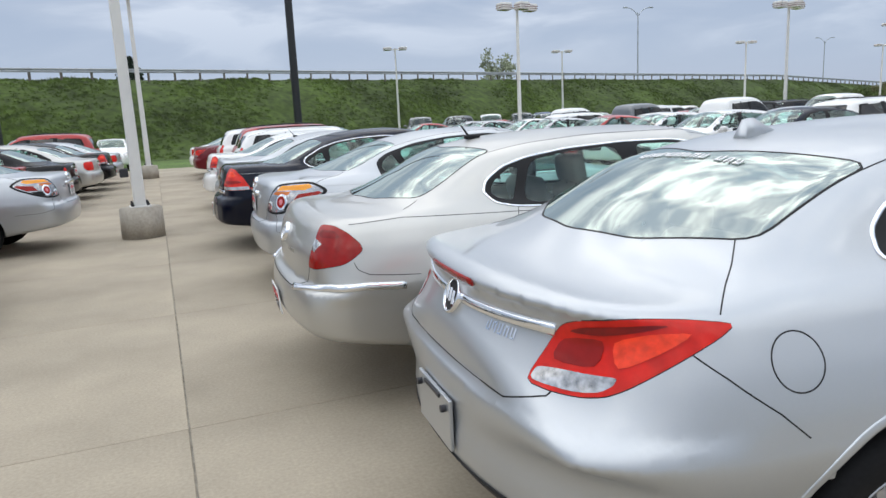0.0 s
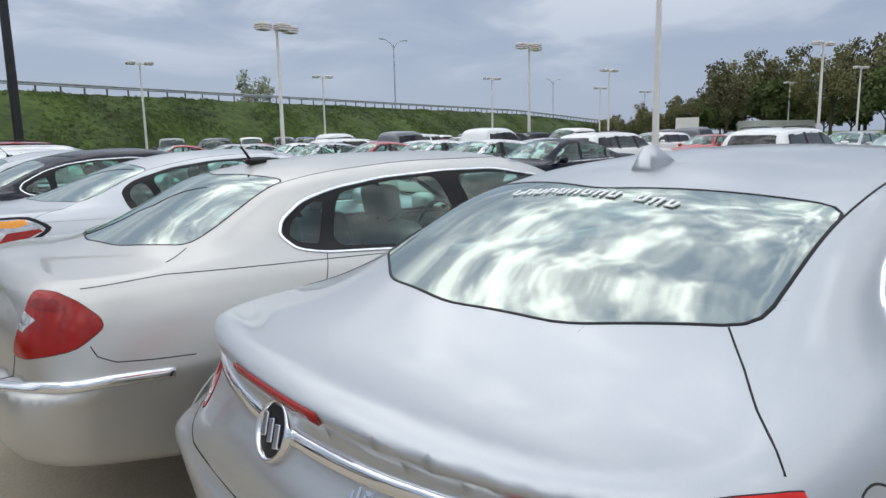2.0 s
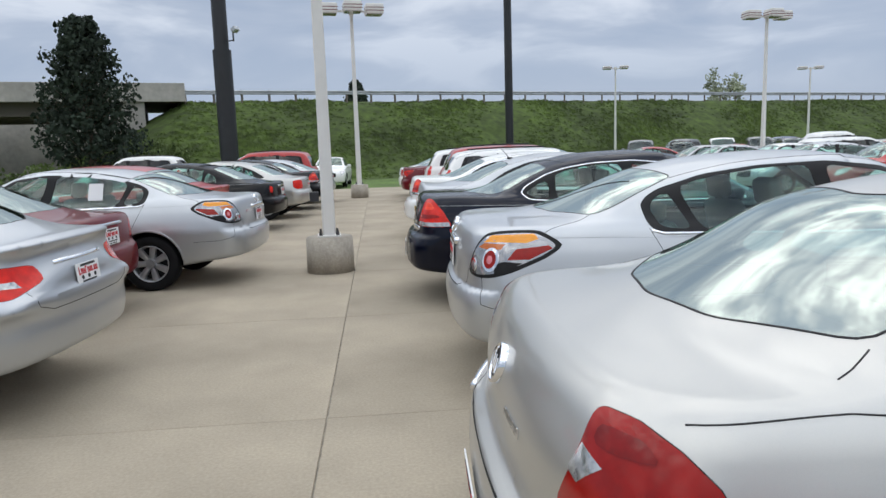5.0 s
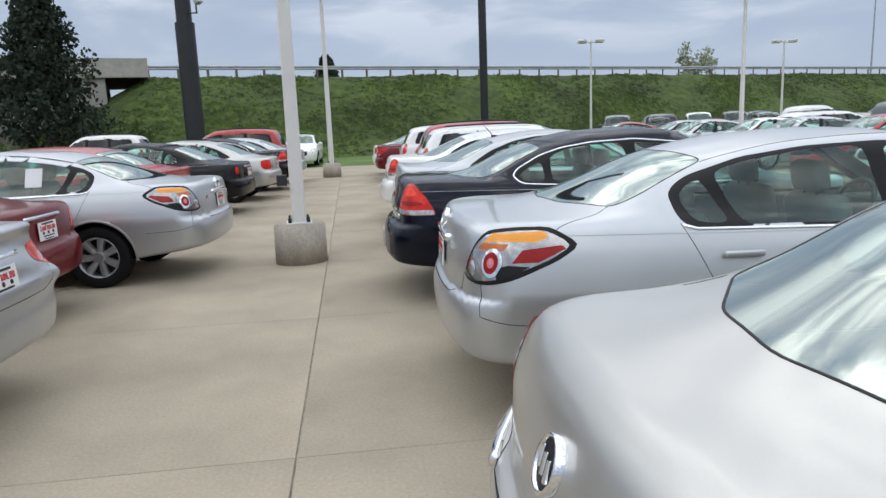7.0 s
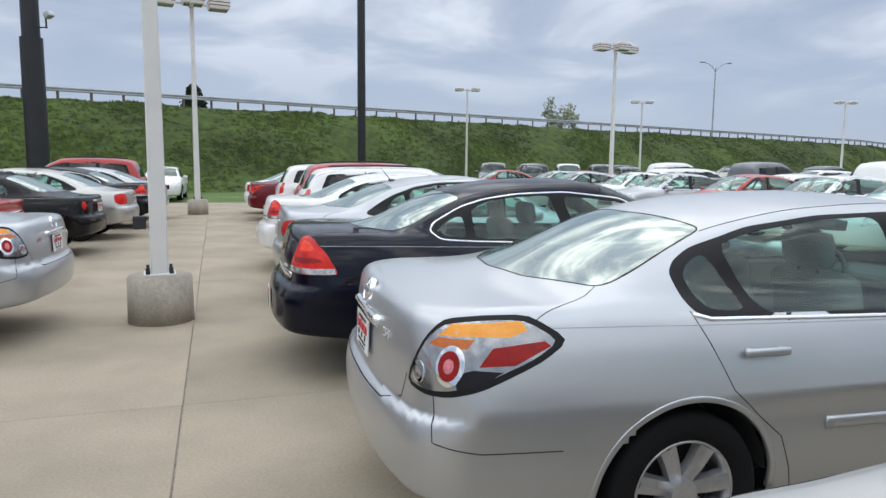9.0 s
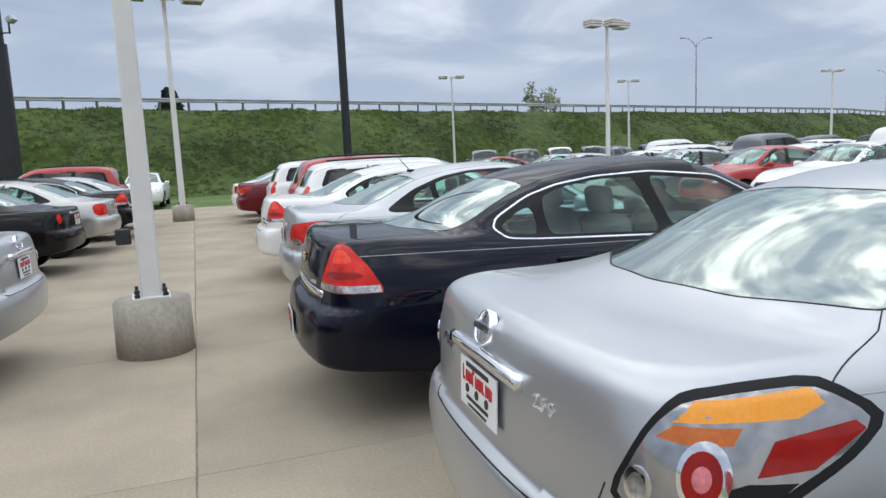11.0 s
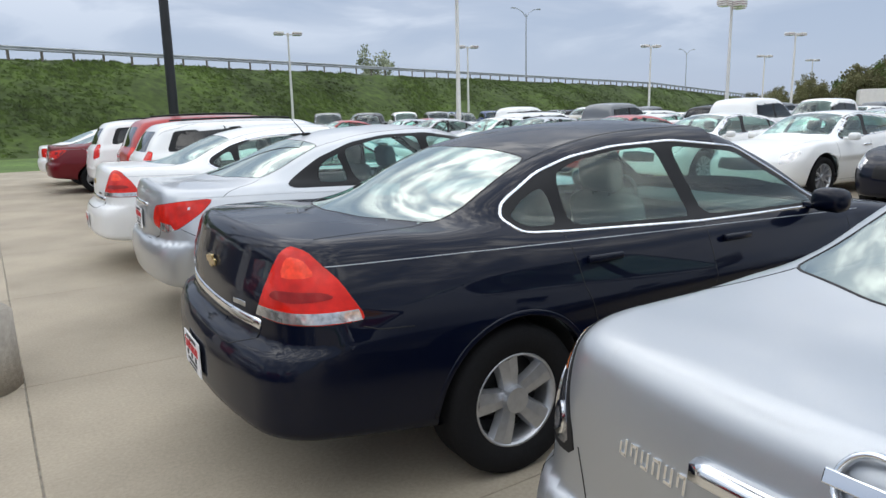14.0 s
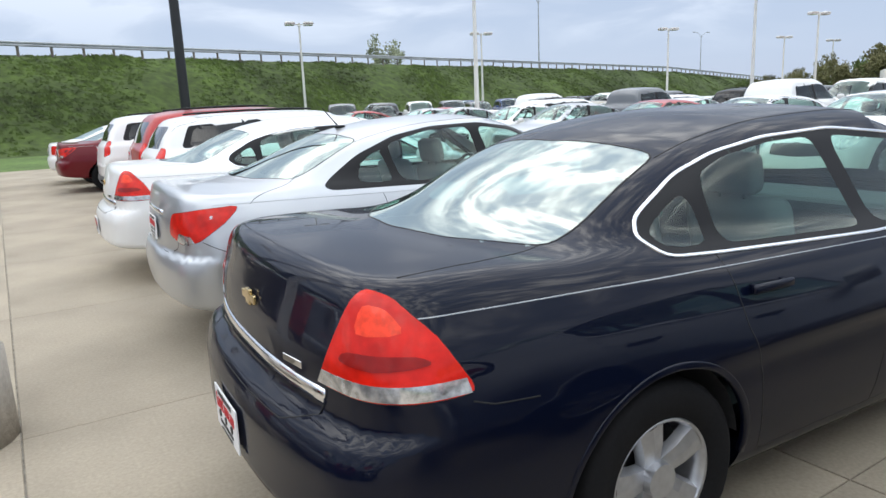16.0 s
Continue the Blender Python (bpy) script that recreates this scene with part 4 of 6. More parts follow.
def letters(car, S, f, count, y, z, size=0.035):
    """A raised chrome word on the trunk lid, as plain upright bars."""
    Q, M = onto(f, "rear", [(y - size * 0.85 * k, z + size * 0.4) for k in range(count)], S["W"])
    bm = bmesh.new()
    for k in range(count):
        n = Vector(M[k])
        m = Matrix.Translation(Vector(Q[k]) + n * 0.002) @ n.to_track_quat("X", "Z").to_matrix().to_4x4()
        for dy, dz, sy, sz in ((size * 0.22, 0, 0.16, 1.0), (0, size * (0.38 if k % 2 else -0.4), 0.5, 0.17), (-size * 0.2, size * (0.1 if k % 3 else -0.1), 0.15, 0.7)):
            box(bm, 0, dy, dz, 0.004, size * sy, size * sz, 0, m)
    part("lettering", bm, CHROME, car, "chrome model lettering as bars")


def word(car, S, f, text, y, z, size):
    """Raised chrome characters on the trunk lid."""
    Q, M = onto(f, "rear", [(y, z)], S["W"])
    n = Vector(M[0])
    cu = bpy.data.curves.new("lettering", "FONT")
    cu.body, cu.size, cu.extrude = text, size, 0.002
    ob = bpy.data.objects.new("lettering", cu)
    me = bpy.data.meshes.new_from_object(ob)
    bpy.data.objects.remove(ob)
    bpy.data.curves.remove(cu)
    across = Vector((-n.y, n.x, 0)).normalized()
    up = n.cross(across).normalized()
    if up.z < 0:
        across, up = -across, -up
    m = Matrix((across, up, n)).transposed().to_4x4()
    m.translation = Vector(Q[0]) + n * 0.002
    me.transform(m)
    me.materials.append(CHROME)
    part_mesh("lettering", me, car, "chrome raised lettering")


def silver_b_near_extras(car, S, f, paintm):
    for sg in (-1, 1):
        Q, M = onto(f, "quarter", resample([(-0.37, 0.682), (-0.19, 0.698), (0.10, 0.722), (0.35, 0.728), (0.58, 0.713)], 0.03), S["W"], sg)
        V, F = ribbon(Q, M, 0.042, 0.014)
        part_mesh("bumper_moulding", mesh_of("bumper_moulding", V, F, CHROME), car, "chrome bumper moulding")
    round_badge(car, S, f, 0.92, 0.06)
    letters(car, S, f, 8, -0.18, 0.84, 0.026)
    bm = bmesh.new()
    Q, M = onto(f, "top", [(1.36, 0)], S["W"])
    box(bm, Q[0][0], 0, Q[0][2] + 0.012, 0.11, 0.05, 0.03, 0.012)
    tube(bm, 0.009, 0.005, 0, 0.10, 8, m=Matrix.Translation((Q[0][0] - 0.02, 0, Q[0][2] + 0.01)) @ Matrix.Rotation(radians(-35), 4, "Y"))
    part("antenna", bm, TRIM, car)
    rear_plate(car, S, f, paintm, 0.52)


TEARDROP["extras"] = silver_b_near_extras
# the crease's thin shade is laid on as a dark line
TEARDROP["more_lines"] = [("shoulder_crease", "side", [(0.34, 1.035), (0.63, 1.05), (1.27, 1.031), (3.5, 0.955)], 0.004, 0.0008, SEAM_AND_CREASE, False, 2)]

WIDELAMP = dict(
    WEDGE, L=4.83, W=0.928, axles=(0.985, 3.73), tyre=0.355, arch=0.43, tuck=0.26, glass_bow=0.16, wheel="ten", belt=0.99, bumper_z=0.82,
    deck=[(-0.1, 1.10), (0.05, 1.105), (0.14, 1.10), (0.28, 1.092), (0.6, 1.092), (0.9, 1.09), (1.5, 1.06), (3.3, 1.0), (3.6, 1.0), (4.2, 0.94), (4.6, 0.83), (4.85, 0.68)],
    roof=[(0.13, 0.93), (0.31, 1.04), (0.47, 1.13), (0.75, 1.28), (1.03, 1.39), (1.47, 1.46), (2.0, 1.485), (2.5, 1.465), (2.95, 1.36), (3.3, 1.18), (3.6, 1.0), (3.8, 0.82)],
    tail=[(0.15, 0.26), (0.22, 0.14), (0.38, 0.03), (0.55, 0.0), (0.68, 0.02), (0.76, 0.03), (0.80, 0.075), (0.90, 0.09), (0.98, 0.10), (1.03, 0.09), (1.065, 0.065), (1.10, 0.08)],
    nose=[(0.15, 4.7), (0.3, 4.81), (0.5, 4.83), (0.65, 4.8), (0.75, 4.7), (0.9, 4.5)],
    rear_glass=(0.52, 1.02, 0.60, 0.565), windshield=(3.42, 2.66, 0.66, 0.53), doors=(1.20, 2.34, 3.35), door_gap=[(1.04, 1.10), (1.12, 1.0), (1.155, 0.877), (1.22, 0.775)], bow=(0.30, 0.32), taper=(0.90, 0.88), k=(0.055, 0.14, 0.20),
    cabin=(0.81, 0.60, 1.0, 1.45),
    dlo=rounded([(1.03, 1.13), (1.05, 1.20), (1.12, 1.255), (1.35, 1.33), (1.76, 1.395), (2.26, 1.42), (2.66, 1.365), (3.18, 1.05), (3.22, 0.99), (2.26, 1.045), (1.83, 1.075), (1.10, 1.095)], 4),
    panes=[rounded([(1.08, 1.14), (1.10, 1.195), (1.16, 1.235), (1.29, 1.285), (1.285, 1.115), (1.13, 1.12)], 3), rounded([(1.34, 1.11), (1.36, 1.305), (1.76, 1.37), (2.20, 1.395), (2.28, 1.07)], 4), rounded([(2.40, 1.06), (2.32, 1.395), (2.64, 1.345), (3.11, 1.06), (3.14, 1.02)], 4)],
    mirror=(3.05, 1.04), handles=[(1.27, 0.975), (2.40, 0.95)], handle_mat=CHROME, cabin_x=(1.45, 2.4, 3.25),
    lamps=[("tail_lamp", rounded([(-0.335, 0.858), (-0.26, 0.943), (-0.20, 1.012), (-0.12, 1.037), (0.07, 1.054), (0.22, 1.053), (0.38, 1.038), (0.34, 1.013), (0.26, 0.978), (0.15, 0.930), (0.06, 0.892), (-0.01, 0.869), (-0.10, 0.856), (-0.22, 0.852)], 3), REDLENS, "large wrap-round red tail lamp"),
           ("reverse_lamp", rounded([(-0.315, 0.862), (-0.29, 0.896), (-0.20, 0.904), (-0.05, 0.910), (0.03, 0.914), (0.015, 0.894), (-0.03, 0.875), (-0.12, 0.863)], 3), CLEARLENS, "ribbed clear reversing lamp"),
           ("brake_lens", rounded([(-0.235, 0.918), (-0.19, 0.981), (-0.02, 0.998), (-0.045, 0.924)], 3), DEEPRED, "darker red brake lens"),
           ("reflector_lens", rounded([(0.02, 0.925), (0.0, 0.995), (0.12, 1.02), (0.27, 1.025), (0.16, 0.975)], 3), BRIGHTRED, "lighter red inner reflector"),
           ("shade_lens", rounded([(-0.17, 1.0), (-0.10, 1.022), (0.10, 1.04), (0.20, 1.04), (-0.03, 1.006)], 3), DARKRED, "dark red upper reflector")],
    bumper_gap=[(0.26, 0.976), (0.37, 0.923), (0.53, 0.833), (0.62, 0.77)], base_chrome=None, trunk_line=[(0.71, 0.56), (0.64, 0.63), (0.57, 0.69), (0.48, 0.78)],
)


def silver_a_extras(car, S, f, paintm):
    Q, M = onto(f, "rear", resample([(-0.53, 0.993), (-0.3, 0.985), (0, 0.98), (0.3, 0.985), (0.53, 0.993)], 0.04), S["W"])
    V, F = ribbon(Q, M, 0.034, 0.010)
    part_mesh("trunk_trim", mesh_of("trunk_trim", V, F, CHROME), car, "chrome bar across the trunk lid")
    round_badge(car, S, f, 0.975, 0.062)
    letters(car, S, f, 5, -0.27, 0.935, 0.034)
    Q, M = onto(f, "rear", resample([(-0.18, 1.058), (0.18, 1.058)], 0.03), S["W"])
    V, F = ribbon(Q, M, 0.026, 0.004)
    part_mesh("brake_lamp", mesh_of("brake_lamp", V, F, DEEPRED), car, "narrow red high brake lamp")
    # fuel flap on the flank
    c = circle(0.64, 0.94, 0.072, 36)
    c = np.stack([0.64 + (c[:, 0] - 0.64) * 1.0, 0.94 + (c[:, 1] - 0.94) * 0.95], 1)
    Q, M = onto(f, "side", c, S["W"], -1)
    V, F = ribbon(Q, M, 0.004, 0.001, True)
    part_mesh("fuel_flap", mesh_of("fuel_flap", V, F, SEAM_AND_CREASE), car, "gap round the oval fuel flap")
    # shark fin
    Q, M = onto(f, "top", [(1.28, 0)], S["W"])
    bm = bmesh.new()
    z = Q[0][2]
    prof = [(-0.07, 0, 0.028), (-0.055, 0.055, 0.010), (-0.02, 0.06, 0.010), (0.03, 0.03, 0.020), (0.10, 0.004, 0.006)]
    top = [(bm.verts.new((1.28 + x, w, z + hh)), bm.verts.new((1.28 + x, -w, z + hh)), bm.verts.new((1.28 + x, -0.035 if k < 4 else -0.008, z - 0.015)), bm.verts.new((1.28 + x, 0.035 if k < 4 else 0.008, z - 0.015))) for k, (x, hh, w) in enumerate(prof)]
    for a, b in zip(top, top[1:]):
        for k in range(4):
            bm.faces.new((a[k], a[(k + 1) % 4], b[(k + 1) % 4], b[k]))
    bm.faces.new(top[0])
    bmesh.ops.recalc_face_normals(bm, faces=bm.faces)
    part("antenna_fin", bm, paintm, car, "", True)
    # empty plate bracket, clear plastic
    Q, M = onto(f, "rear", [(0, 0.60)], S["W"])
    bm = bmesh.new()
    box(bm, Q[0][0] - 0.010, 0, 0.60, 0.014, 0.33, 0.17, 0.004)
    b = part("plate_bracket", bm, paintm, car, "bare plate bracket on the bumper")
    bm = bmesh.new()
    for y in (-0.13, 0.13):
        tube(bm, 0.012, 0.012, 0, 0.02, 10, m=Matrix.Translation((Q[0][0] - 0.014, y, 0.65)) @ Matrix.Rotation(radians(-90), 4, "Y"))
    box(bm, Q[0][0] - 0.02, 0, 0.672, 0.008, 0.16, 0.014, 0.003)
    part("screw", bm, DARKMETAL, b)
    # white lettering bars at the top of the rear window
    bm = bmesh.new()
    for k in range(13):
        if k == 9:
            continue
        Q, M = onto(f, "top", [(S["rear_glass"][1] - 0.035, 0.26 - 0.043 * k)], S["W"])
        m = Matrix.Translation(Q[0]) @ Matrix.Rotation(-math.atan2(-M[0][0], M[0][2]), 4, "Y")
        box(bm, 0, 0.011, 0.003, 0.036, 0.008, 0.003, 0, m)
        box(bm, 0.014 if k % 2 else -0.014, 0, 0.003, 0.008, 0.022, 0.003, 0, m)
        box(bm, 0, -0.011, 0.003, 0.036 if k % 3 else 0.02, 0.008, 0.003, 0, m)
    part("window_decal", bm, PLATEWHITE, car, "white web-address decal as bars")
    # printed sheet inside the rear door's window
    Q, M = onto(f, "side", [(1.79, 1.235)], S["W"], -1)
    bm = bmesh.new()
    n = Vector(M[0])
    m = Matrix.Translation(Vector(Q[0]) - n * 0.012) @ n.to_track_quat("Z", "Y").to_matrix().to_4x4()
    box(bm, 0, 0, 0, 0.18, 0.22, 0.003, 0, m)
    p = part("price_sheet", bm, PLATEWHITE, car, "pale printed price sheet in the window")
    bm = bmesh.new()
    for k in range(7):
        box(bm, 0, 0.08 - 0.025 * k, 0.003, 0.13, 0.010, 0.002, 0, m)
    part("print", bm, GREENPRINT, p, "pale green print as bars")


WIDELAMP["extras"] = silver_a_extras
WIDELAMP["more_lines"] = [("lower_trim", "quarter", [(-0.9, 0.475), (-0.1, 0.475), (0.1, 0.455)], 0.045, 0.004, TRIM, False, 2)]

AMBERLAMP = dict(
    WEDGE, L=4.82, W=0.898, axles=(1.165, 3.94), tyre=0.33, arch=0.385, wheel="seven", belt=0.985, bumper_z=0.70,
    deck=[(-0.1, 1.05), (0.10, 1.075), (0.4, 1.09), (0.8, 1.09), (1.5, 1.05), (3.3, 0.99), (3.65, 0.98), (4.2, 0.92), (4.6, 0.80), (4.85, 0.66)],
    roof=[(0.35, 0.95), (0.60, 1.07), (0.95, 1.22), (1.4, 1.38), (1.85, 1.455), (2.3, 1.475), (2.75, 1.44), (3.1, 1.32), (3.5, 1.12), (3.75, 0.97), (3.95, 0.80)],
    tail=[(0.15, 0.24), (0.25, 0.12), (0.42, 0.02), (0.58, 0.0), (0.68, 0.02), (0.71, 0.055), (0.85, 0.06), (1.0, 0.08), (1.1, 0.11)],
    nose=[(0.15, 4.7), (0.3, 4.80), (0.5, 4.82), (0.65, 4.79), (0.75, 4.7), (0.9, 4.5)],
    rear_glass=(0.66, 1.36, 0.64, 0.53), windshield=(3.58, 2.80, 0.65, 0.52), doors=(1.52, 2.38, 3.5), k=(0.055, 0.12, 0.18), cabin=(0.79, 0.61, 1.0, 1.44), crown=(0.03, 0.045), k_rail=0.09,
    dlo=rounded([(1.17, 1.17), (1.21, 1.215), (1.30, 1.265), (1.58, 1.345), (1.93, 1.39), (2.37, 1.405), (2.75, 1.36), (3.28, 1.04), (3.32, 0.98), (2.35, 0.985), (1.24, 1.015), (1.19, 1.06)], 4),
    panes=[rounded([(1.22, 1.15), (1.25, 1.20), (1.34, 1.25), (1.46, 1.03), (1.27, 1.04)], 3), rounded([(1.52, 1.02), (1.41, 1.275), (1.60, 1.325), (1.93, 1.37), (2.24, 1.383), (2.30, 1.01)], 4), rounded([(2.42, 1.01), (2.34, 1.383), (2.72, 1.33), (3.2, 1.05), (3.22, 1.005)], 4)],
    chrome_dlo=False, base_chrome=[(1.20, 1.03), (1.27, 1.01), (2.3, 0.985), (3.3, 0.975)], door_gap=[(1.19, 1.04), (1.25, 0.92), (1.33, 0.75), (1.45, 0.64), (1.57, 0.54), (1.63, 0.40), (1.66, 0.31)],
    mirror=(3.15, 1.02), handles=[(1.43, 0.88), (2.30, 0.88)], handle_mat=None, cabin_x=(1.55, 2.5, 3.4),
    lamps=[("tail_lamp", rounded([(-0.16, 0.795), (-0.04, 0.965), (0.05, 1.04), (0.2, 1.052), (0.41, 1.05), (0.60, 0.965), (0.51, 0.895), (0.30, 0.81), (0.15, 0.78), (0.0, 0.775)], 3), TRIM, "clear tail lamp with amber and red lenses in a black border"),
           ("clear_lens", rounded([(-0.13, 0.808), (-0.02, 0.965), (0.06, 1.022), (0.2, 1.036), (0.40, 1.034), (0.56, 0.962), (0.47, 0.90), (0.28, 0.83), (0.14, 0.80), (0.0, 0.792)], 3), HOUSING, "clear lens over bright reflectors"),
           ("indicator_lens", [(0.04, 0.985), (0.10, 1.025), (0.38, 1.030), (0.43, 1.0), (0.36, 0.978), (0.2, 0.985)], AMBER, "amber indicator lens"),
           ("indicator_lens", [(0.0, 0.955), (0.05, 0.98), (0.22, 0.975), (0.20, 0.945), (0.08, 0.945)], DARKAMBER, "darker amber lower edge"),
           ("brake_lens", [(0.26, 0.885), (0.30, 0.945), (0.50, 0.962), (0.53, 0.945), (0.40, 0.885)], DEEPRED, "red brake lens"),
           ("shade_lens", [(0.18, 0.80), (0.16, 0.86), (0.24, 0.875), (0.36, 0.865), (0.28, 0.825)], TRIM, "black lower bezel"),
           ("lamp_ring", circle(0.13, 0.885, 0.070, 28), CHROME, "bright chrome ring"),
           ("brake_lens", circle(0.125, 0.885, 0.054, 24), DEEPRED, "round red brake lens"),
           ("lens_centre", circle(0.125, 0.885, 0.026, 16), PINKLENS, "pale red lens centre"),
           ("lamp_ring", circle(-0.045, 0.85, 0.040, 20), CHROME, "small chrome ring"),
           ("reverse_lamp", circle(-0.045, 0.85, 0.028, 16), CLEARLENS, "small clear reversing lamp")],
    trunk_line=[(0.88, 0.62), (0.80, 0.68), (0.66, 0.74), (0.52, 0.80)], bumper_gap=[(0.05, 0.775), (0.08, 0.62), (0.30, 0.58), (0.62, 0.57)], cloth=SEATCLOTH,
)


def silver_c_near_extras(car, S, f, paintm):
    Q, M = onto(f, "rear", resample([(-0.275, 0.938), (0, 0.945), (0.275, 0.938)], 0.03), S["W"])
    V, F = ribbon(Q, M, 0.046, 0.028)
    part_mesh("trunk_trim", mesh_of("trunk_trim", V, F, CHROME), car, "chrome bar above the plate")
    round_badge(car, S, f, 1.025, 0.055, 0.0, 1)
    letters(car, S, f, 6, 0.46, 0.882, 0.036)
    word(car, S, f, "2.5 S", -0.335, 0.90, 0.05)
    rear_plate(car, S, f, paintm, 0.835)
    # side guard on the door
    for sg in (-1, 1):
        Q, M = onto(f, "side", resample([(1.78, 0.58), (2.36, 0.57)], 0.04), S["W"], sg)
        V, F = ribbon(Q, M, 0.05, 0.010)
        part_mesh("door_guard", mesh_of("door_guard", V, F, paintm), car)


AMBERLAMP["extras"] = silver_c_near_extras

SPOILER = dict(
    AMBERLAMP, door_gap=None, L=4.60, axles=(0.98, 3.665), W=0.90, wheel="five", bumper_z=0.72,
    deck=[(-0.1, 1.10), (0.06, 1.13), (0.2, 1.09), (0.5, 1.08), (0.8, 1.08), (1.4, 1.05), (3.2, 1.0), (3.5, 0.99), (4.0, 0.93), (4.4, 0.80), (4.62, 0.66)],
    nose=[(0.15, 4.5), (0.3, 4.58), (0.5, 4.60), (0.65, 4.57), (0.75, 4.47), (0.9, 4.3)],
    rear_glass=(0.62, 1.30, 0.64, 0.53), windshield=(3.45, 2.68, 0.65, 0.52), doors=(1.46, 2.3, 3.35),
    roof=[(0.35, 0.95), (0.58, 1.07), (0.92, 1.22), (1.35, 1.38), (1.8, 1.46), (2.2, 1.478), (2.6, 1.44), (2.95, 1.32), (3.35, 1.12), (3.6, 0.97), (3.8, 0.80)],
    dlo=rounded([(1.0, 1.06), (1.30, 1.24), (1.6, 1.35), (1.9, 1.40), (2.3, 1.41), (2.65, 1.36), (3.15, 1.04), (3.18, 0.99), (2.3, 1.0), (1.05, 1.03)], 4),
    panes=[rounded([(1.26, 1.06), (1.30, 1.18), (1.46, 1.27), (1.52, 1.05)], 3), rounded([(1.58, 1.045), (1.52, 1.295), (1.85, 1.37), (2.2, 1.385), (2.26, 1.03)], 4), rounded([(2.36, 1.03), (2.28, 1.385), (2.6, 1.335), (3.08, 1.05), (3.1, 1.02)], 4)],
    base_chrome=None, mirror=(3.0, 1.03), cabin_x=(1.5, 2.4, 3.25),
    lamps=[("tail_lamp", rounded([(-0.36, 0.82), (-0.30, 0.95), (0.1, 0.99), (0.36, 1.0), (0.28, 0.90), (0.10, 0.80), (-0.1, 0.77)], 3), REDLENS, "red tail lamp with clear corner"),
           ("reverse_lamp", [(-0.2, 0.79), (-0.16, 0.84), (0.0, 0.83), (0.05, 0.79), (-0.06, 0.775)], CLEARLENS, "clear reversing lamp")],
    bumper_gap=[(0.12, 0.80), (0.3, 0.74), (0.5, 0.68)],
)


def plain_extras(car, S, f, paintm):
    rear_plate(car, S, f, paintm, S.get("plate_z", 0.82))
    Q, M = onto(f, "rear", resample([(-0.3, 0.94), (0.3, 0.94)], 0.05), S["W"])
    V, F = ribbon(Q, M, 0.03, 0.008)
    part_mesh("trunk_trim", mesh_of("trunk_trim", V, F, CHROME), car)



def compact_extras(car, S, f, paintm):
    plain_extras(car, S, f, paintm)
    Q, M = onto(f, "top", [(1.45, 0)], S["W"])
    bm = bmesh.new()
    tube(bm, 0.006, 0.003, 0, 0.20, 8, m=Matrix.Translation(Q[0]) @ Matrix.Rotation(radians(-40), 4, "Y"))
    box(bm, Q[0][0], 0, Q[0][2] + 0.01, 0.08, 0.04, 0.025, 0.008)
    part("antenna", bm, TRIM, car)


SPOILER["extras"] = compact_extras
LONGLAMP = dict(WIDELAMP, door_gap=None, doors=(1.48, 2.34, 3.35), handles=[(1.58, 0.88), (2.46, 0.88)], tuck=0.19, wheel="ten", extras=plain_extras, bumper_z=0.70, bow=(0.18, 0.3),
                  lamps=[("tail_lamp", rounded([(-0.42, 0.86), (-0.35, 0.95), (0.1, 0.97), (0.42, 0.96), (0.36, 0.90), (0.1, 0.80), (-0.1, 0.79)], 3), REDLENS, "long red tail lamp"),
                         ("reverse_lamp", [(-0.2, 0.84), (-0.15, 0.88), (0.05, 0.885), (0.1, 0.86)], CLEARLENS, "clear strip lamp")], more_lines=[])
COMPACT = dict(SPOILER, extras=plain_extras, bow=(0.16, 0.3),
               deck=[(-0.1, 1.0), (0.06, 1.02), (0.2, 1.03), (0.5, 1.04), (0.8, 1.05), (1.4, 1.02), (3.2, 0.98), (3.5, 0.97), (4.0, 0.91), (4.4, 0.78), (4.62, 0.64)],
               lamps=[("tail_lamp", rounded([(-0.22, 0.76), (-0.2, 0.95), (0.0, 0.97), (0.22, 0.95), (0.25, 0.80), (0.1, 0.74)], 3), REDLENS, "red tail lamp")])
COUPE = dict(COMPACT, lamps=[("tail_lamp", circle(-0.06, 0.88, 0.07, 24), REDLENS, "round red tail lamp")])

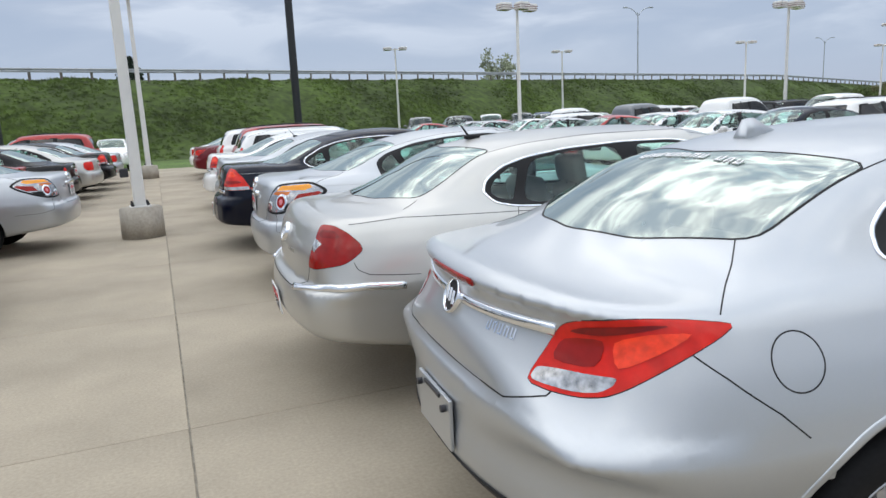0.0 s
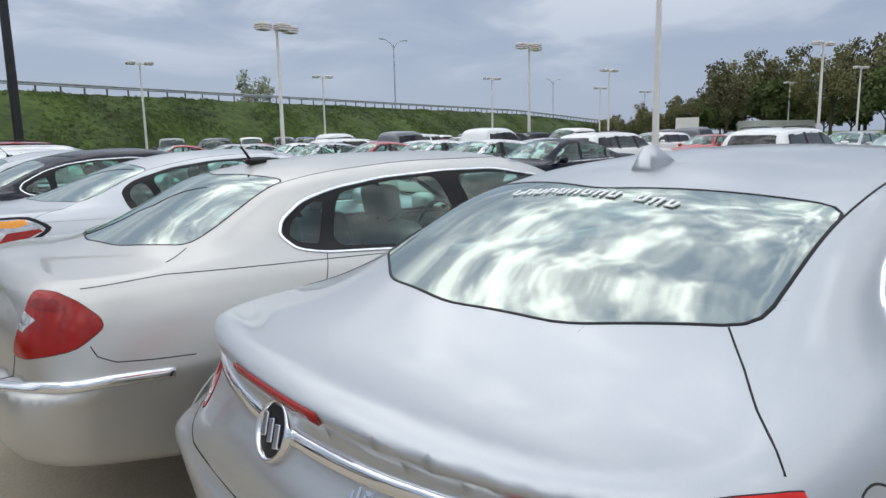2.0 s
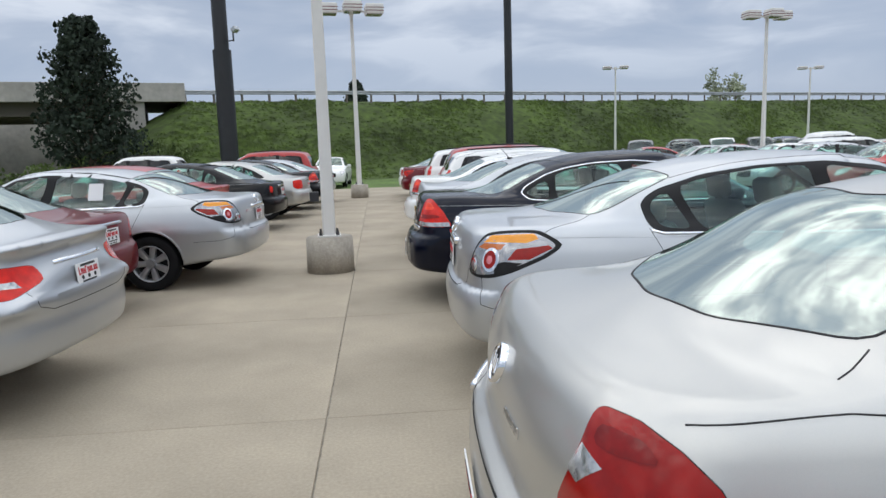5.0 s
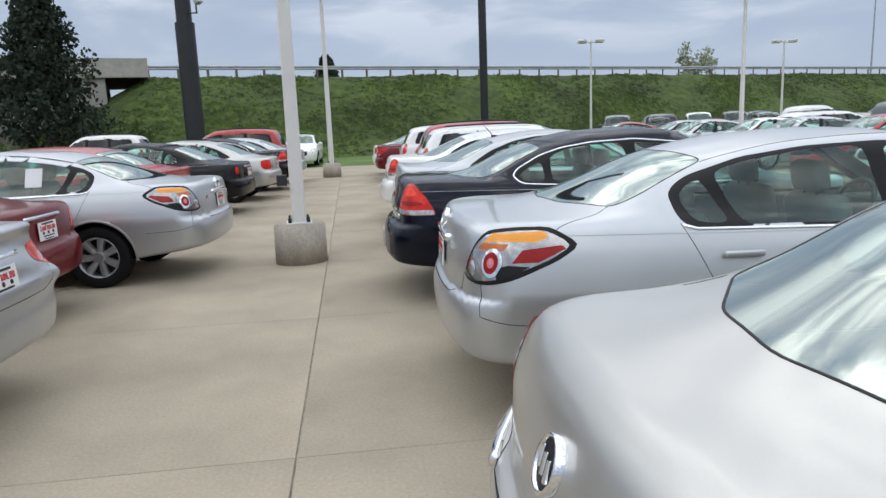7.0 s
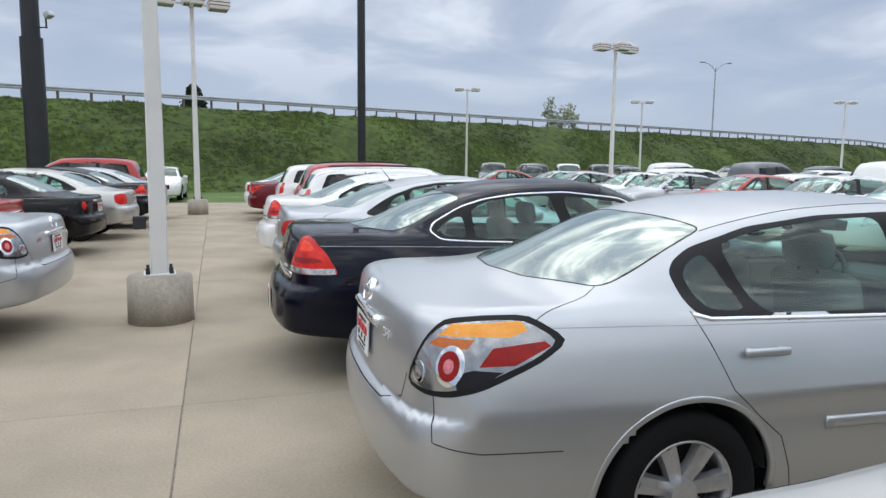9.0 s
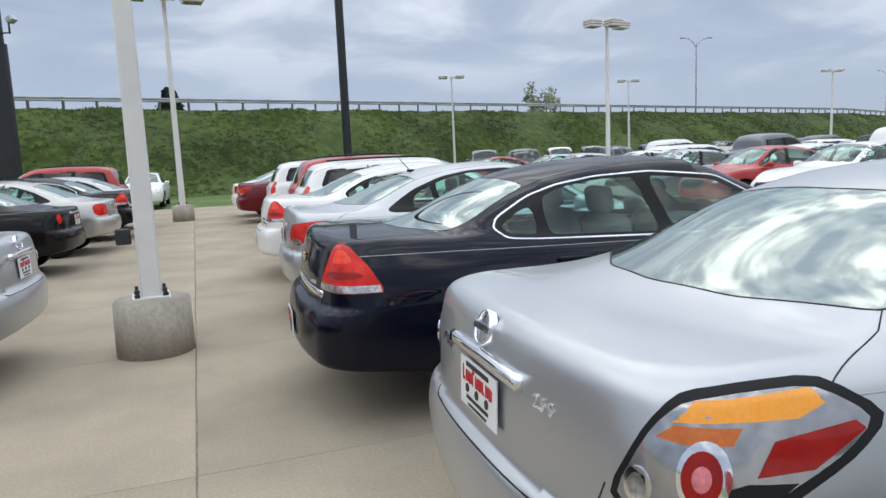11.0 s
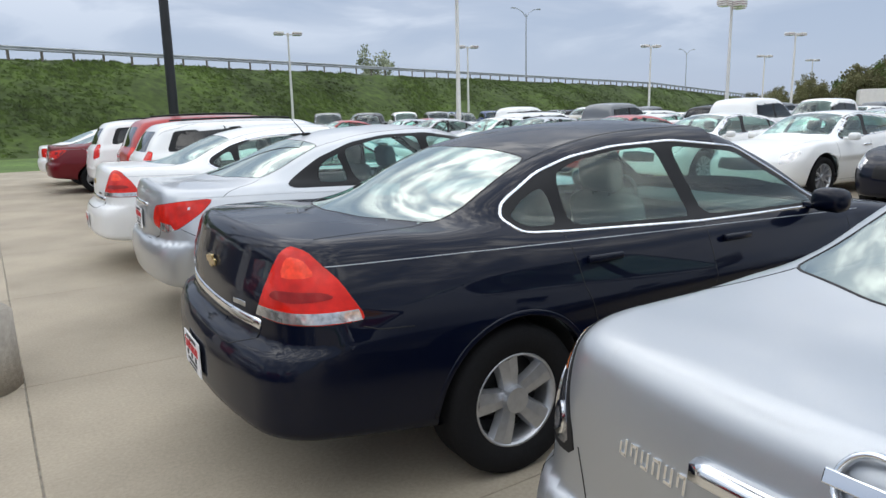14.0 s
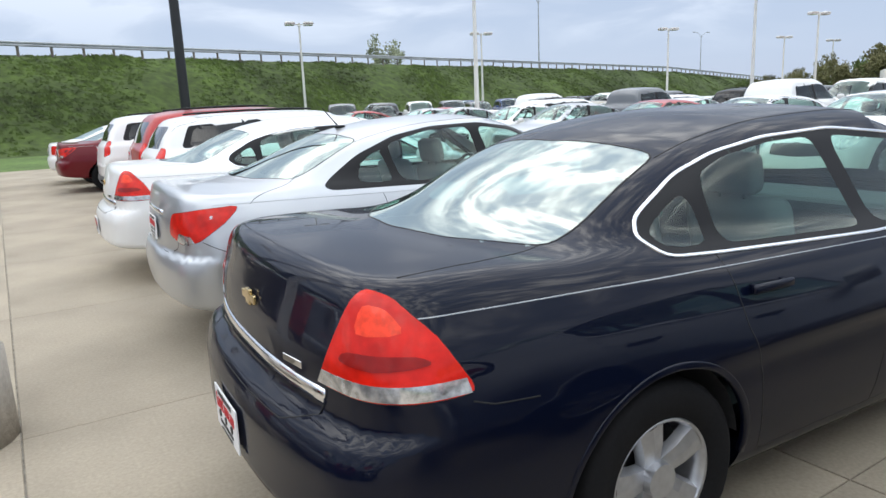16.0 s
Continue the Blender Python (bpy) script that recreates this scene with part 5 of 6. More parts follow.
SUVBASE = dict(
    WEDGE, L=4.75, W=0.93, axles=(0.95, 3.75), tyre=0.36, arch=0.41, wheel="five", belt=1.12, bumper_z=0.72, sill=0.28, trunk=False,
    deck=[(-0.1, 1.05), (0.3, 1.08), (1.0, 1.12), (3.2, 1.14), (3.5, 1.12), (4.1, 1.06), (4.5, 0.96), (4.8, 0.8)],
    roof=[(-0.02, 0.7), (0.10, 1.05), (0.24, 1.45), (0.42, 1.68), (0.9, 1.75), (1.8, 1.77), (2.5, 1.74), (2.85, 1.62), (3.3, 1.28), (3.55, 1.08), (3.75, 0.9)],
    tail=[(0.2, 0.22), (0.35, 0.05), (0.5, 0.0), (0.68, 0.0), (0.72, 0.06), (1.0, 0.07), (1.2, 0.10)],
    nose=[(0.2, 4.62), (0.35, 4.73), (0.6, 4.75), (0.8, 4.71), (0.95, 4.6), (1.1, 4.4)],
    side=[(0.22, 0.86), (0.35, 0.94), (0.55, 0.985), (0.75, 1.0), (0.95, 0.985), (1.1, 0.95), (1.25, 0.88)],
    cabin=(0.85, 0.66, 1.1, 1.7), rear_glass=(0.16, 0.36, 0.6, 0.55), windshield=(3.42, 2.68, 0.70, 0.58), doors=(1.45, 2.35, 3.3), window_bow=(0.05, 0.28), xm=2.0,
    hatch=rounded([(-0.60, 1.16), (0.60, 1.16), (0.54, 1.55), (-0.54, 1.55)], 4), bow=(0.08, 0.25), cabin_taper=(0.96, 0.95),
    dlo=rounded([(0.42, 1.16), (0.55, 1.55), (1.5, 1.62), (2.4, 1.60), (2.75, 1.50), (3.2, 1.16), (3.2, 1.13), (1.8, 1.12)], 4),
    panes=[rounded([(0.52, 1.19), (0.62, 1.51), (1.34, 1.58), (1.34, 1.16)], 3), rounded([(1.46, 1.16), (1.46, 1.585), (2.2, 1.58), (2.26, 1.15)], 4), rounded([(2.38, 1.15), (2.32, 1.575), (2.7, 1.48), (3.1, 1.17)], 4)],
    chrome_dlo=False, mirror=(3.05, 1.2), handles=[(1.6, 1.0), (2.5, 1.0)], cabin_x=(1.4, 2.35, 3.2), side_glass=PRIVACY,
    lamps=[("tail_lamp", rounded([(-0.10, 0.85), (-0.10, 1.15), (0.10, 1.15), (0.16, 0.9)], 3), REDLENS, "red tail lamp")],
    headlamp=[(-0.15, 0.72), (-0.1, 0.90), (0.3, 0.94), (0.35, 0.85), (0.1, 0.74)], grille=[(-0.95, 0.6), (-0.4, 0.62), (-0.36, 0.86), (-0.95, 0.9)], more_lines=[],
)


def suv_extras(car, S, f, paintm):
    for y in (-0.5, 0.5):
        Q, M = onto(f, "top", resample([(0.7, y), (2.3, y)], 0.1), S["W"])
        Q[:, 2] += 0.04
        V, F = ribbon(Q, M, 0.04, 0.02)
        part_mesh("roof_rail", mesh_of("roof_rail", V, F, TRIM), car)
    Q, M = onto(f, "rear", [(0, 0.95)], S["W"])
    plate(car, Q[0][0] - 0.012, 0, 0.95, 0)


SUVBASE["extras"] = suv_extras
PICKUP = dict(SUVBASE, L=5.6, axles=(1.3, 4.6), tyre=0.39, arch=0.44, sill=0.36, belt=1.2, trunk=False,
              deck=[(-0.1, 1.28), (0.3, 1.30), (2.0, 1.30), (3.9, 1.24), (4.4, 1.22), (5.0, 1.18), (5.4, 1.08), (5.65, 0.9)],
              roof=[(1.75, 0.9), (1.85, 1.25), (1.95, 1.7), (2.1, 1.85), (2.6, 1.89), (3.2, 1.88), (3.5, 1.78), (3.9, 1.45), (4.2, 1.22), (4.4, 1.0)],
              tail=[(0.3, 0.15), (0.45, 0.0), (0.66, 0.0), (0.7, 0.08), (1.2, 0.08), (1.35, 0.1)],
              nose=[(0.3, 5.45), (0.45, 5.58), (0.7, 5.6), (1.0, 5.56), (1.1, 5.45), (1.25, 5.2)],
              side=[(0.3, 0.9), (0.42, 0.96), (0.6, 0.99), (0.85, 1.0), (1.05, 0.985), (1.2, 0.96), (1.35, 0.9)], xm=2.9, cabin=(0.86, 0.68, 1.2, 1.85),
              rear_glass=(1.86, 1.96, 0.6, 0.55), windshield=(4.1, 3.45, 0.72, 0.6), hatch=[(-0.1, 3.0), (0.1, 3.0), (0, 3.1)], doors=(2.05, 2.9, 3.95), cabin_x=(2.3, 3.1, 3.95),
              dlo=rounded([(2.1, 1.28), (2.15, 1.68), (3.2, 1.74), (3.5, 1.62), (3.85, 1.28)], 4),
              panes=[rounded([(2.16, 1.30), (2.2, 1.65), (2.8, 1.70), (2.84, 1.30)], 3), rounded([(2.92, 1.30), (2.9, 1.71), (3.2, 1.71), (3.46, 1.6), (3.76, 1.30)], 3)],
              mirror=(3.75, 1.35), handles=[(2.2, 1.08), (3.0, 1.08)],
              headlamp=[(-0.15, 0.85), (-0.12, 1.05), (0.2, 1.08), (0.22, 0.9)], grille=[(-0.95, 0.75), (-0.42, 0.77), (-0.4, 1.05), (-0.95, 1.06)], extras=no_extras)


def lowered(S, k, base=1.08):
    """The same body with a lower cabin."""
    z = lambda v: base + (v - base) * k if v > base else v
    pts = lambda ps: [(x, z(v)) for x, v in ps]
    gb, gt, zb, zt = S["cabin"]
    return dict(S, roof=pts(S["roof"]), dlo=np.array(pts(S["dlo"])), panes=[np.array(pts(p)) for p in S["panes"]], hatch=np.array(pts(S["hatch"])), cabin=(gb, gt, zb, z(zt)))


WAGON = lowered(SUVBASE, 0.72)


# ---- the lot: x across the car rows, y along them, turned 32 degrees from the walk's axes ----
def lot(b, a, z=0.0, heading=0.0):
    return pose(0, 0, 0, 0, 0, 32) @ pose(b, a, z, 0, 0, heading)


def structure(ob, label, category=""):
    return tagged(ob, label, category, kind="structure")


def sheet(name, verts, faces, material, label, smooth=False):
    return structure(new(name, mesh_of(name, verts, faces, material, None, smooth)), label)


GRASS = mat("mown_grass", (0.09, 0.15, 0.03), 0.95, grain=0.3, grain_scale=6, stain=0.3, stain_scale=0.35, bump=0.6, bump_scale=30)
BANKGRASS = mat("rough_grass", (0.046, 0.074, 0.010), 0.95, grain=0.45, grain_scale=1.6, stain=0.35, stain_scale=0.16, bump=1.0, bump_scale=9)
SHRUB = mat("shrub_leaves", (0.12, 0.17, 0.05), 0.9, grain=0.35, grain_scale=1.0, stain=0.25, stain_scale=0.2)
DIRT = mat("asphalt", (0.06, 0.06, 0.06), 0.95, grain=0.2)

# ground sheet to the horizon, and the concrete on it
sheet("ground", [(-1500, -1500, -0.05), (1500, -1500, -0.05), (1500, 1500, -0.05), (-1500, 1500, -0.05)], [(0, 1, 2, 3)], GRASS, "flat mown grass beyond the concrete lot")
base = sheet("lot_bed", [tuple(lot(b, a, -0.012).translation) for b, a in ((-45, -30), (75, -30), (75, 70), (30, 48), (9.65, 34.25), (-45, 34.25))], [(0, 1, 2, 3, 4, 5)], JOINT, "dark joint bed under the concrete slabs")
FARCON = sheet("pavement", [tuple(lot(b, a, -0.004).translation) for b, a in ((9.65, -30), (75, -30), (75, 70), (30, 48), (9.65, 34.2))], [(0, 1, 2, 3, 4)], CONCRETE, "pale concrete of the far rows")
sheet("pavement_back", [tuple(lot(b, a, -0.004).translation) for b, a in ((-45, -30), (9.6, -30), (9.6, -9.23), (-45, -9.23))], [(0, 1, 2, 3)], CONCRETE, "pale concrete of the lot behind")
sheet("pavement_side", [tuple(lot(b, a, -0.004).translation) for b, a in ((-45, -9.2), (-18.28, -9.2), (-18.28, 34.2), (-45, 34.2))], [(0, 1, 2, 3)], CONCRETE, "pale concrete of the lot beside")


def slab_mesh(sx, sy):
    bm = bmesh.new()
    box(bm, 0, 0, -0.05, sx - 0.009, sy - 0.005, 0.1, 0.003, segments=1)
    me = bpy.data.meshes.new("slab")
    bm.to_mesh(me)
    bm.free()
    me.materials.append(CONCRETE)
    return me


def make_bank():
    """The grassed motorway bank: n is the distance across from the walk, s runs along it."""
    d, n = Vector((0.662, 0.7495, 0)), Vector((-0.7495, 0.662, 0))
    rnd = random.Random(3)
    S0, S1, n0, n1 = -70, 230, 44.5, 56.0
    verts, faces = [], []
    ss = np.concatenate([np.arange(-70, 120, 0.9), np.arange(120, 262, 2.5)])
    vs = np.concatenate([np.linspace(-0.1, 1.35, 34), [3.0, 6.0, 12.0]])
    for s in ss:
        end = min(1, max(0, (s + 7.0) / 11.0))
        low = 1 - 0.5 * min(1, max(0, (s - 120) / 110))
        for v in vs:
            t = min(1, max(0, v))
            t = t * t * (3 - 2 * t) * 0.35 + t * 0.65
            p = d * s + n * (n0 + (n1 - n0) * v)
            z = 5.84 * t * end * low
            if 0 < v < 1.0:
                z += 0.16 * noise.noise((p.x * 0.35, p.y * 0.35, 0)) + 0.13 * noise.noise((p.x * 1.3, p.y * 1.3, 4)) + 0.08 * noise.noise((p.x * 3.1, p.y * 3.1, 7))
            verts.append((p.x, p.y, z - 0.04))
    k = len(vs)
    for i in range(len(ss) - 1):
        for j in range(k - 1):
            faces.append((i * k + j, (i + 1) * k + j, (i + 1) * k + j + 1, i * k + j + 1))
    sheet("embankment", verts, faces, BANKGRASS, "steep motorway embankment of rough green grass", True)
    # tufts
    tv, tf = [], []
    for _ in range(42000):
        s = rnd.uniform(-4, 160) if rnd.random() < 0.8 else rnd.uniform(0, 90)
        v = rnd.uniform(0.0, 1.0)
        end = min(1, max(0, (s + 7.0) / 11.0))
        low = 1 - 0.5 * min(1, max(0, (s - 120) / 110))
        t = v * v * (3 - 2 * v) * 0.35 + v * 0.65
        p = d * s + n * (n0 + (n1 - n0) * v)
        dens = noise.noise((p.x * 0.22, p.y * 0.22, 2))
        if dens < rnd.uniform(-0.5, 0.2):
            continue
        z = 5.84 * t * end * low + 0.16 * noise.noise((p.x * 0.35, p.y * 0.35, 0)) - 0.08
        hh = rnd.uniform(0.08, 0.26) * (0.7 + max(0, dens))
        for _k in range(3):
            w = rnd.uniform(0.06, 0.16)
            a = rnd.uniform(-0.6, 0.6)
            e = d * math.cos(a) + n * math.sin(a)
            c = p + d * rnd.uniform(-0.2, 0.2) + n * rnd.uniform(-0.2, 0.2)
            tip = c + n * hh * rnd.uniform(0.4, 1.0) + d * rnd.uniform(-0.1, 0.1)
            o = len(tv)
            tv += [(c.x - w * e.x, c.y - w * e.y, z), (c.x + w * e.x, c.y + w * e.y, z), (tip.x, tip.y, z + hh)]
            tf.append((o, o + 1, o + 2))
    g = new("grass_tufts", mesh_of("grass_tufts", tv, tf, BANKGRASS, None, False))
    tagged(g, "rough grass tufts on the embankment", "grass", kind="stuff")
    # guardrail
    rail = new("guardrail")
    tagged(rail, "galvanised steel guardrail on posts along the embankment's top", "guardrail")
    prof = [(0, 0.0), (0.04, 0.04), (0.04, 0.10), (0.0, 0.155), (0.04, 0.21), (0.04, 0.27), (0.0, 0.31)]
    for y0 in (0.0,):
        V, F = [], []
        ends = np.arange(4, 232, 4.0)
        for s in ends:
            low = 1 - 0.5 * min(1, max(0, (s - 120) / 110))
            for o, zz in prof:
                p = d * s + n * (55.5 - o)
                V.append((p.x, p.y, 5.84 * low + 0.42 + zz))
        kk = len(prof)
        for i in range(len(ends) - 1):
            for j in range(kk - 1):
                F.append((i * kk + j, (i + 1) * kk + j, (i + 1) * kk + j + 1, i * kk + j + 1))
        part_mesh("rail", mesh_of("rail", V, F, GALV, None, False), rail)
    bm = bmesh.new()
    box(bm, 0, 0, 0.25, 0.12, 0.16, 1.0, 0.01)
    pm = bpy.data.meshes.new("post")
    bm.to_mesh(pm)
    bm.free()
    pm.materials.append(WOODPOST)
    for s in np.arange(4, 228, 2.0):
        low = 1 - 0.5 * min(1, max(0, (s - 120) / 110))
        p = d * s + n * 55.62
        part_mesh("post", pm, rail, "", Matrix.Translation((p.x, p.y, 5.84 * low)))
    return d, n


bank_d, bank_n = make_bank()


def bank_pose(s, v, z, turn=0):
    p = bank_d * s + bank_n * v
    return pose(p.x, p.y, z, 0, 0, 48.55 + turn)


def make_bridge():
    b = new("overpass_bridge")
    tagged(b, "weathered concrete road overpass with parapet and pier", "bridge")
    b.matrix_basis = bank_pose(0, 0, 0)
    # local x runs along the bank, y across it
    bm = bmesh.new()
    box(bm, -31, 61.8, 6.05, 70, 14, 0.5, 0.03)
    part("deck", bm, BRIDGECON, b)
    bm = bmesh.new()
    box(bm, -31, 54.9, 6.35, 70, 0.35, 1.3, 0.03)
    part("parapet", bm, BRIDGECON, b)
    for y in (56.0, 59.3, 62.6, 65.8):
        bm = bmesh.new()
        box(bm, -33, y, 5.3, 62, 0.45, 1.0, 0.02)
        part("girder", bm, WOODPOST, b, "dark rusted girder")
    for x in (-14, -38):
        bm = bmesh.new()
        box(bm, x, 61.3, 4.45, 1.2, 12, 0.7, 0.03)
        for y in (56.3, 61.3, 66.3):
            tube(bm, 0.5, 0.5, -0.1, 4.2, 18, x, y)
        part("pier", bm, BRIDGECON, b)
    bm = bmesh.new()
    box(bm, 0.5, 61.8, 2.85, 1.5, 13.6, 5.8, 0.05)
    part("abutment", bm, BRIDGECON, b)


make_bridge()
# added wall, closes off bright sky so the underpass looks dark
bm = bmesh.new()
box(bm, -35, 72.3, 2.9, 70, 1.0, 5.6, 0.02)
structure(part("wall_far_abutment", bm, BRIDGECON, None, "", False, bank_pose(0, 0, 0)), "shaded concrete wall under the overpass")


# ---- lamp posts ----
def lamp_post(height=7.2, heads=2, r=0.085, footing=True):
    p = new("parking_lot_lamp")
    tagged(p, "tall white parking lot lamp post on a round concrete footing", "lamp post", "lot lamps")
    fh = 0.47 if footing else 0.0
    if footing:
        bm = bmesh.new()
        vs = tube(bm, 0.315, 0.31, -0.02, fh, 40)
        es = [e for e in bm.edges if all(v.co.z > fh - 0.01 for v in e.verts)]
        bmesh.ops.bevel(bm, geom=es, offset=0.018, segments=2, affect="EDGES")
        part("footing", bm, BASECON, p, "round weathered concrete footing", True)
    bm = bmesh.new()
    box(bm, 0, 0, fh + 0.012, 0.30, 0.30, 0.022, 0.004)
    part("base_plate", bm, POLEWHITE, p)
    for x in (-0.11, 0.11):
        for y in (-0.11, 0.11):
            bm = bmesh.new()
            tube(bm, 0.014, 0.014, fh, fh + 0.09, 8, x, y)
            tube(bm, 0.026, 0.026, fh + 0.023, fh + 0.05, 6, x, y)
            part("bolt", bm, DARKMETAL, p)
    bm = bmesh.new()
    w0, w1 = r, r * 0.62
    ring = []
    for z, w in ((fh + 0.02, w0), (height, w1)):
        ring.append([bm.verts.new((x * w, y * w, z)) for x, y in ((1, .8), (.8, 1), (-.8, 1), (-1, .8), (-1, -.8), (-.8, -1), (.8, -1), (1, -.8))])
    for k in range(8):
        bm.faces.new((ring[0][k], ring[0][(k + 1) % 8], ring[1][(k + 1) % 8], ring[1][k]))
    bm.faces.new(ring[1])
    part("pole", bm, POLEWHITE, p)
    bm = bmesh.new()
    box(bm, 0, 0, height, 0.9, 0.07, 0.07, 0.01)
    tube(bm, 0.09, 0.09, height - 0.12, height + 0.1, 12)
    part("bracket", bm, POLEWHITE, p)
    xs = {2: (-0.62, 0.62), 3: (-0.80, 0.0, 0.80)}[heads]
    for k, x in enumerate(xs):
        bm = bmesh.new()
        y = -0.42 if heads == 3 and k == 1 else 0.0
        hh = 0.34 if heads == 3 else 0.22
        box(bm, x, y, height + 0.07, 0.62, 0.56, hh, 0.04)
        hd = part("lamp_head", bm, POLEWHITE, p, "flat white lamp head")
        bm = bmesh.new()
        box(bm, x, y, height + 0.065 - hh / 2, 0.56, 0.48, 0.03, 0.01)
        part("lens", bm, CLEARLENS, hd)
        for dz in (-0.07, 0.03) if heads == 3 else (-0.02,):
            bm = bmesh.new()
            box(bm, x, y, height + 0.07 + dz, 0.632, 0.572, 0.024)
            part("stripe", bm, MAROON, hd, "thin dark band")
    return p


post = lamp_post(7.0, 3)
post.matrix_basis = lot(0.956, 11.40, 0, 5)
bm = bmesh.new()
box(bm, -0.17, 0.02, 1.0, 0.12, 0.10, 0.13, 0.01)
part("socket_box", bm, DARKMETAL, post, "small grey weatherproof socket box")
low_post = lamp_post(6.5, 3)
low_post.matrix_basis = lot(0.97, 27.2, 0, 8)
for b, a in ((19.06, 32.0), (35.3, 29.7)):
    copy_thing(post, lot(b, a, 0, 8))
copy_thing(post, lot(19.5, 11.4, 0, 8))
far_post = lamp_post(7.3, 2)
far_post.matrix_basis = Matrix.Translation((-11.45, 55.4, 0)) @ pose(0, 0, 0, 0, 0, 20)
for x, y, h in ((1.67, 67.0, 0), (18.4, 69.6, 0), (27.5, 62.0, 0), (36, 84, 0), (46, 92, 0), (35, 44, 0), (52, 60, 0), (58, 78, 0), (70, 70, 0), (24, 25, 0), (44, 26, 0), (64, 42, 0)):
    copy_thing(far_post, Matrix.Translation((x, y, h)) @ pose(0, 0, 0, 0, 0, 20))


def dark_pole(x, y, r, height, flood):
    p = new("sign_pole")
    p.location = (x, y, 0)
    tagged(p, "tall black steel sign pole standing behind the cars", "pole")
    bm = bmesh.new()
    low = r * (1.25 if flood else 1.02)
    tube(bm, low, low, -0.5, 6.9, 24)
    tube(bm, r, r * 0.92, 6.9, height, 24)
    part("shaft", bm, POLEBLACK, p, "", False)
    if flood:
        bm = bmesh.new()
        box(bm, r + 0.25, 0, 7.3, 0.5, 0.05, 0.05, 0.01)
        box(bm, r + 0.45, 0, 7.5, 0.06, 0.06, 0.5, 0.01)
        arm = part("arm", bm, POLEBLACK, p)
        bm = bmesh.new()
        box(bm, 0, 0, 0, 0.30, 0.34, 0.24, 0.05, pose(r + 0.6, 0, 7.8, 0, -30, 0))
        part("floodlight", bm, GALV, arm, "grey floodlight")
    return p


# ---- trees ----
BARK = mat("bark", (0.10, 0.08, 0.06), 0.95, grain=0.3, grain_scale=8)
LEAF = mat("spring_leaves", (0.11, 0.15, 0.045), 0.85, stain=0.35, stain_scale=0.25, per_object=0.25)
LEAF2 = mat("olive_leaves", (0.16, 0.155, 0.07), 0.85, stain=0.3, stain_scale=0.3, per_object=0.25)
PALELEAF = mat("pale_spring_leaves", (0.30, 0.33, 0.22), 0.85, stain=0.3, stain_scale=0.3)
NEEDLE = mat("dark_needles", (0.022, 0.036, 0.022), 0.9, stain=0.3, stain_scale=0.6)


def leaf_cloud(rnd, blobs, count, size):
    V, F = [], []
    for _ in range(count):
        c, r = rnd.choice(blobs)
        q = Vector((rnd.gauss(0, 1), rnd.gauss(0, 1), rnd.gauss(0, 1))).normalized() * r * (rnd.random() ** 0.45)
        p = c + q
        s = size * rnd.uniform(0.5, 1.3)
        e = Euler((rnd.uniform(0, 6.3), rnd.uniform(0, 6.3), rnd.uniform(0, 6.3))).to_matrix()
        o = len(V)
        V += [p + e @ Vector(t) * s for t in ((-1, -.5, 0), (0.2, -.7, .1), (1, 0, -.1), (.1, .8, .15), (-.7, .5, 0))]
        F.append((o, o + 1, o + 2, o + 3, o + 4))
    return V, F


def tree(seed, height, spread, leaves=2600, size=0.16, leaf=None, bare=0.0):
    rnd = random.Random(seed)
    t = new("tree")
    tagged(t, "broadleaf tree in thin spring leaf at the lot's edge", "tree", "woods")
    bm = bmesh.new()
    limbs = []
    tube(bm, height * 0.022, height * 0.010, -0.3, height * 0.6, 9)
    blobs = []
    for k in range(13):
        a, z = k * 2.4 + rnd.uniform(-.4, .4), height * rnd.uniform(0.25, 0.6)
        ln, up = spread * rnd.uniform(0.5, 0.95), rnd.uniform(25, 65)
        m = Matrix.Translation((0, 0, z)) @ Matrix.Rotation(a, 4, "Z") @ Matrix.Rotation(radians(90 - up), 4, "Y")
        tube(bm, height * 0.009, height * 0.003, 0, ln * 1.2, 6, m=m)
        tip = m @ Vector((0, 0, ln))
        blobs.append((tip, spread * rnd.uniform(0.28, 0.5)))
        for j in range(3):
            mm = m @ Matrix.Translation((0, 0, ln * rnd.uniform(.5, 1))) @ Matrix.Rotation(rnd.uniform(0, 6.3), 4, "Z") @ Matrix.Rotation(radians(40), 4, "Y")
            tube(bm, height * 0.004, height * 0.001, 0, ln * 0.7, 5, m=mm)
            blobs.append((mm @ Vector((0, 0, ln * .55)), spread * rnd.uniform(0.2, 0.34)))
    blobs.append((Vector((0, 0, height * 0.8)), spread * 0.5))
    part("trunk", bm, BARK, t)
    V, F = leaf_cloud(rnd, blobs, leaves, size)
    part_mesh("crown", mesh_of("crown", V, F, leaf or LEAF, None, False), t)
    return t


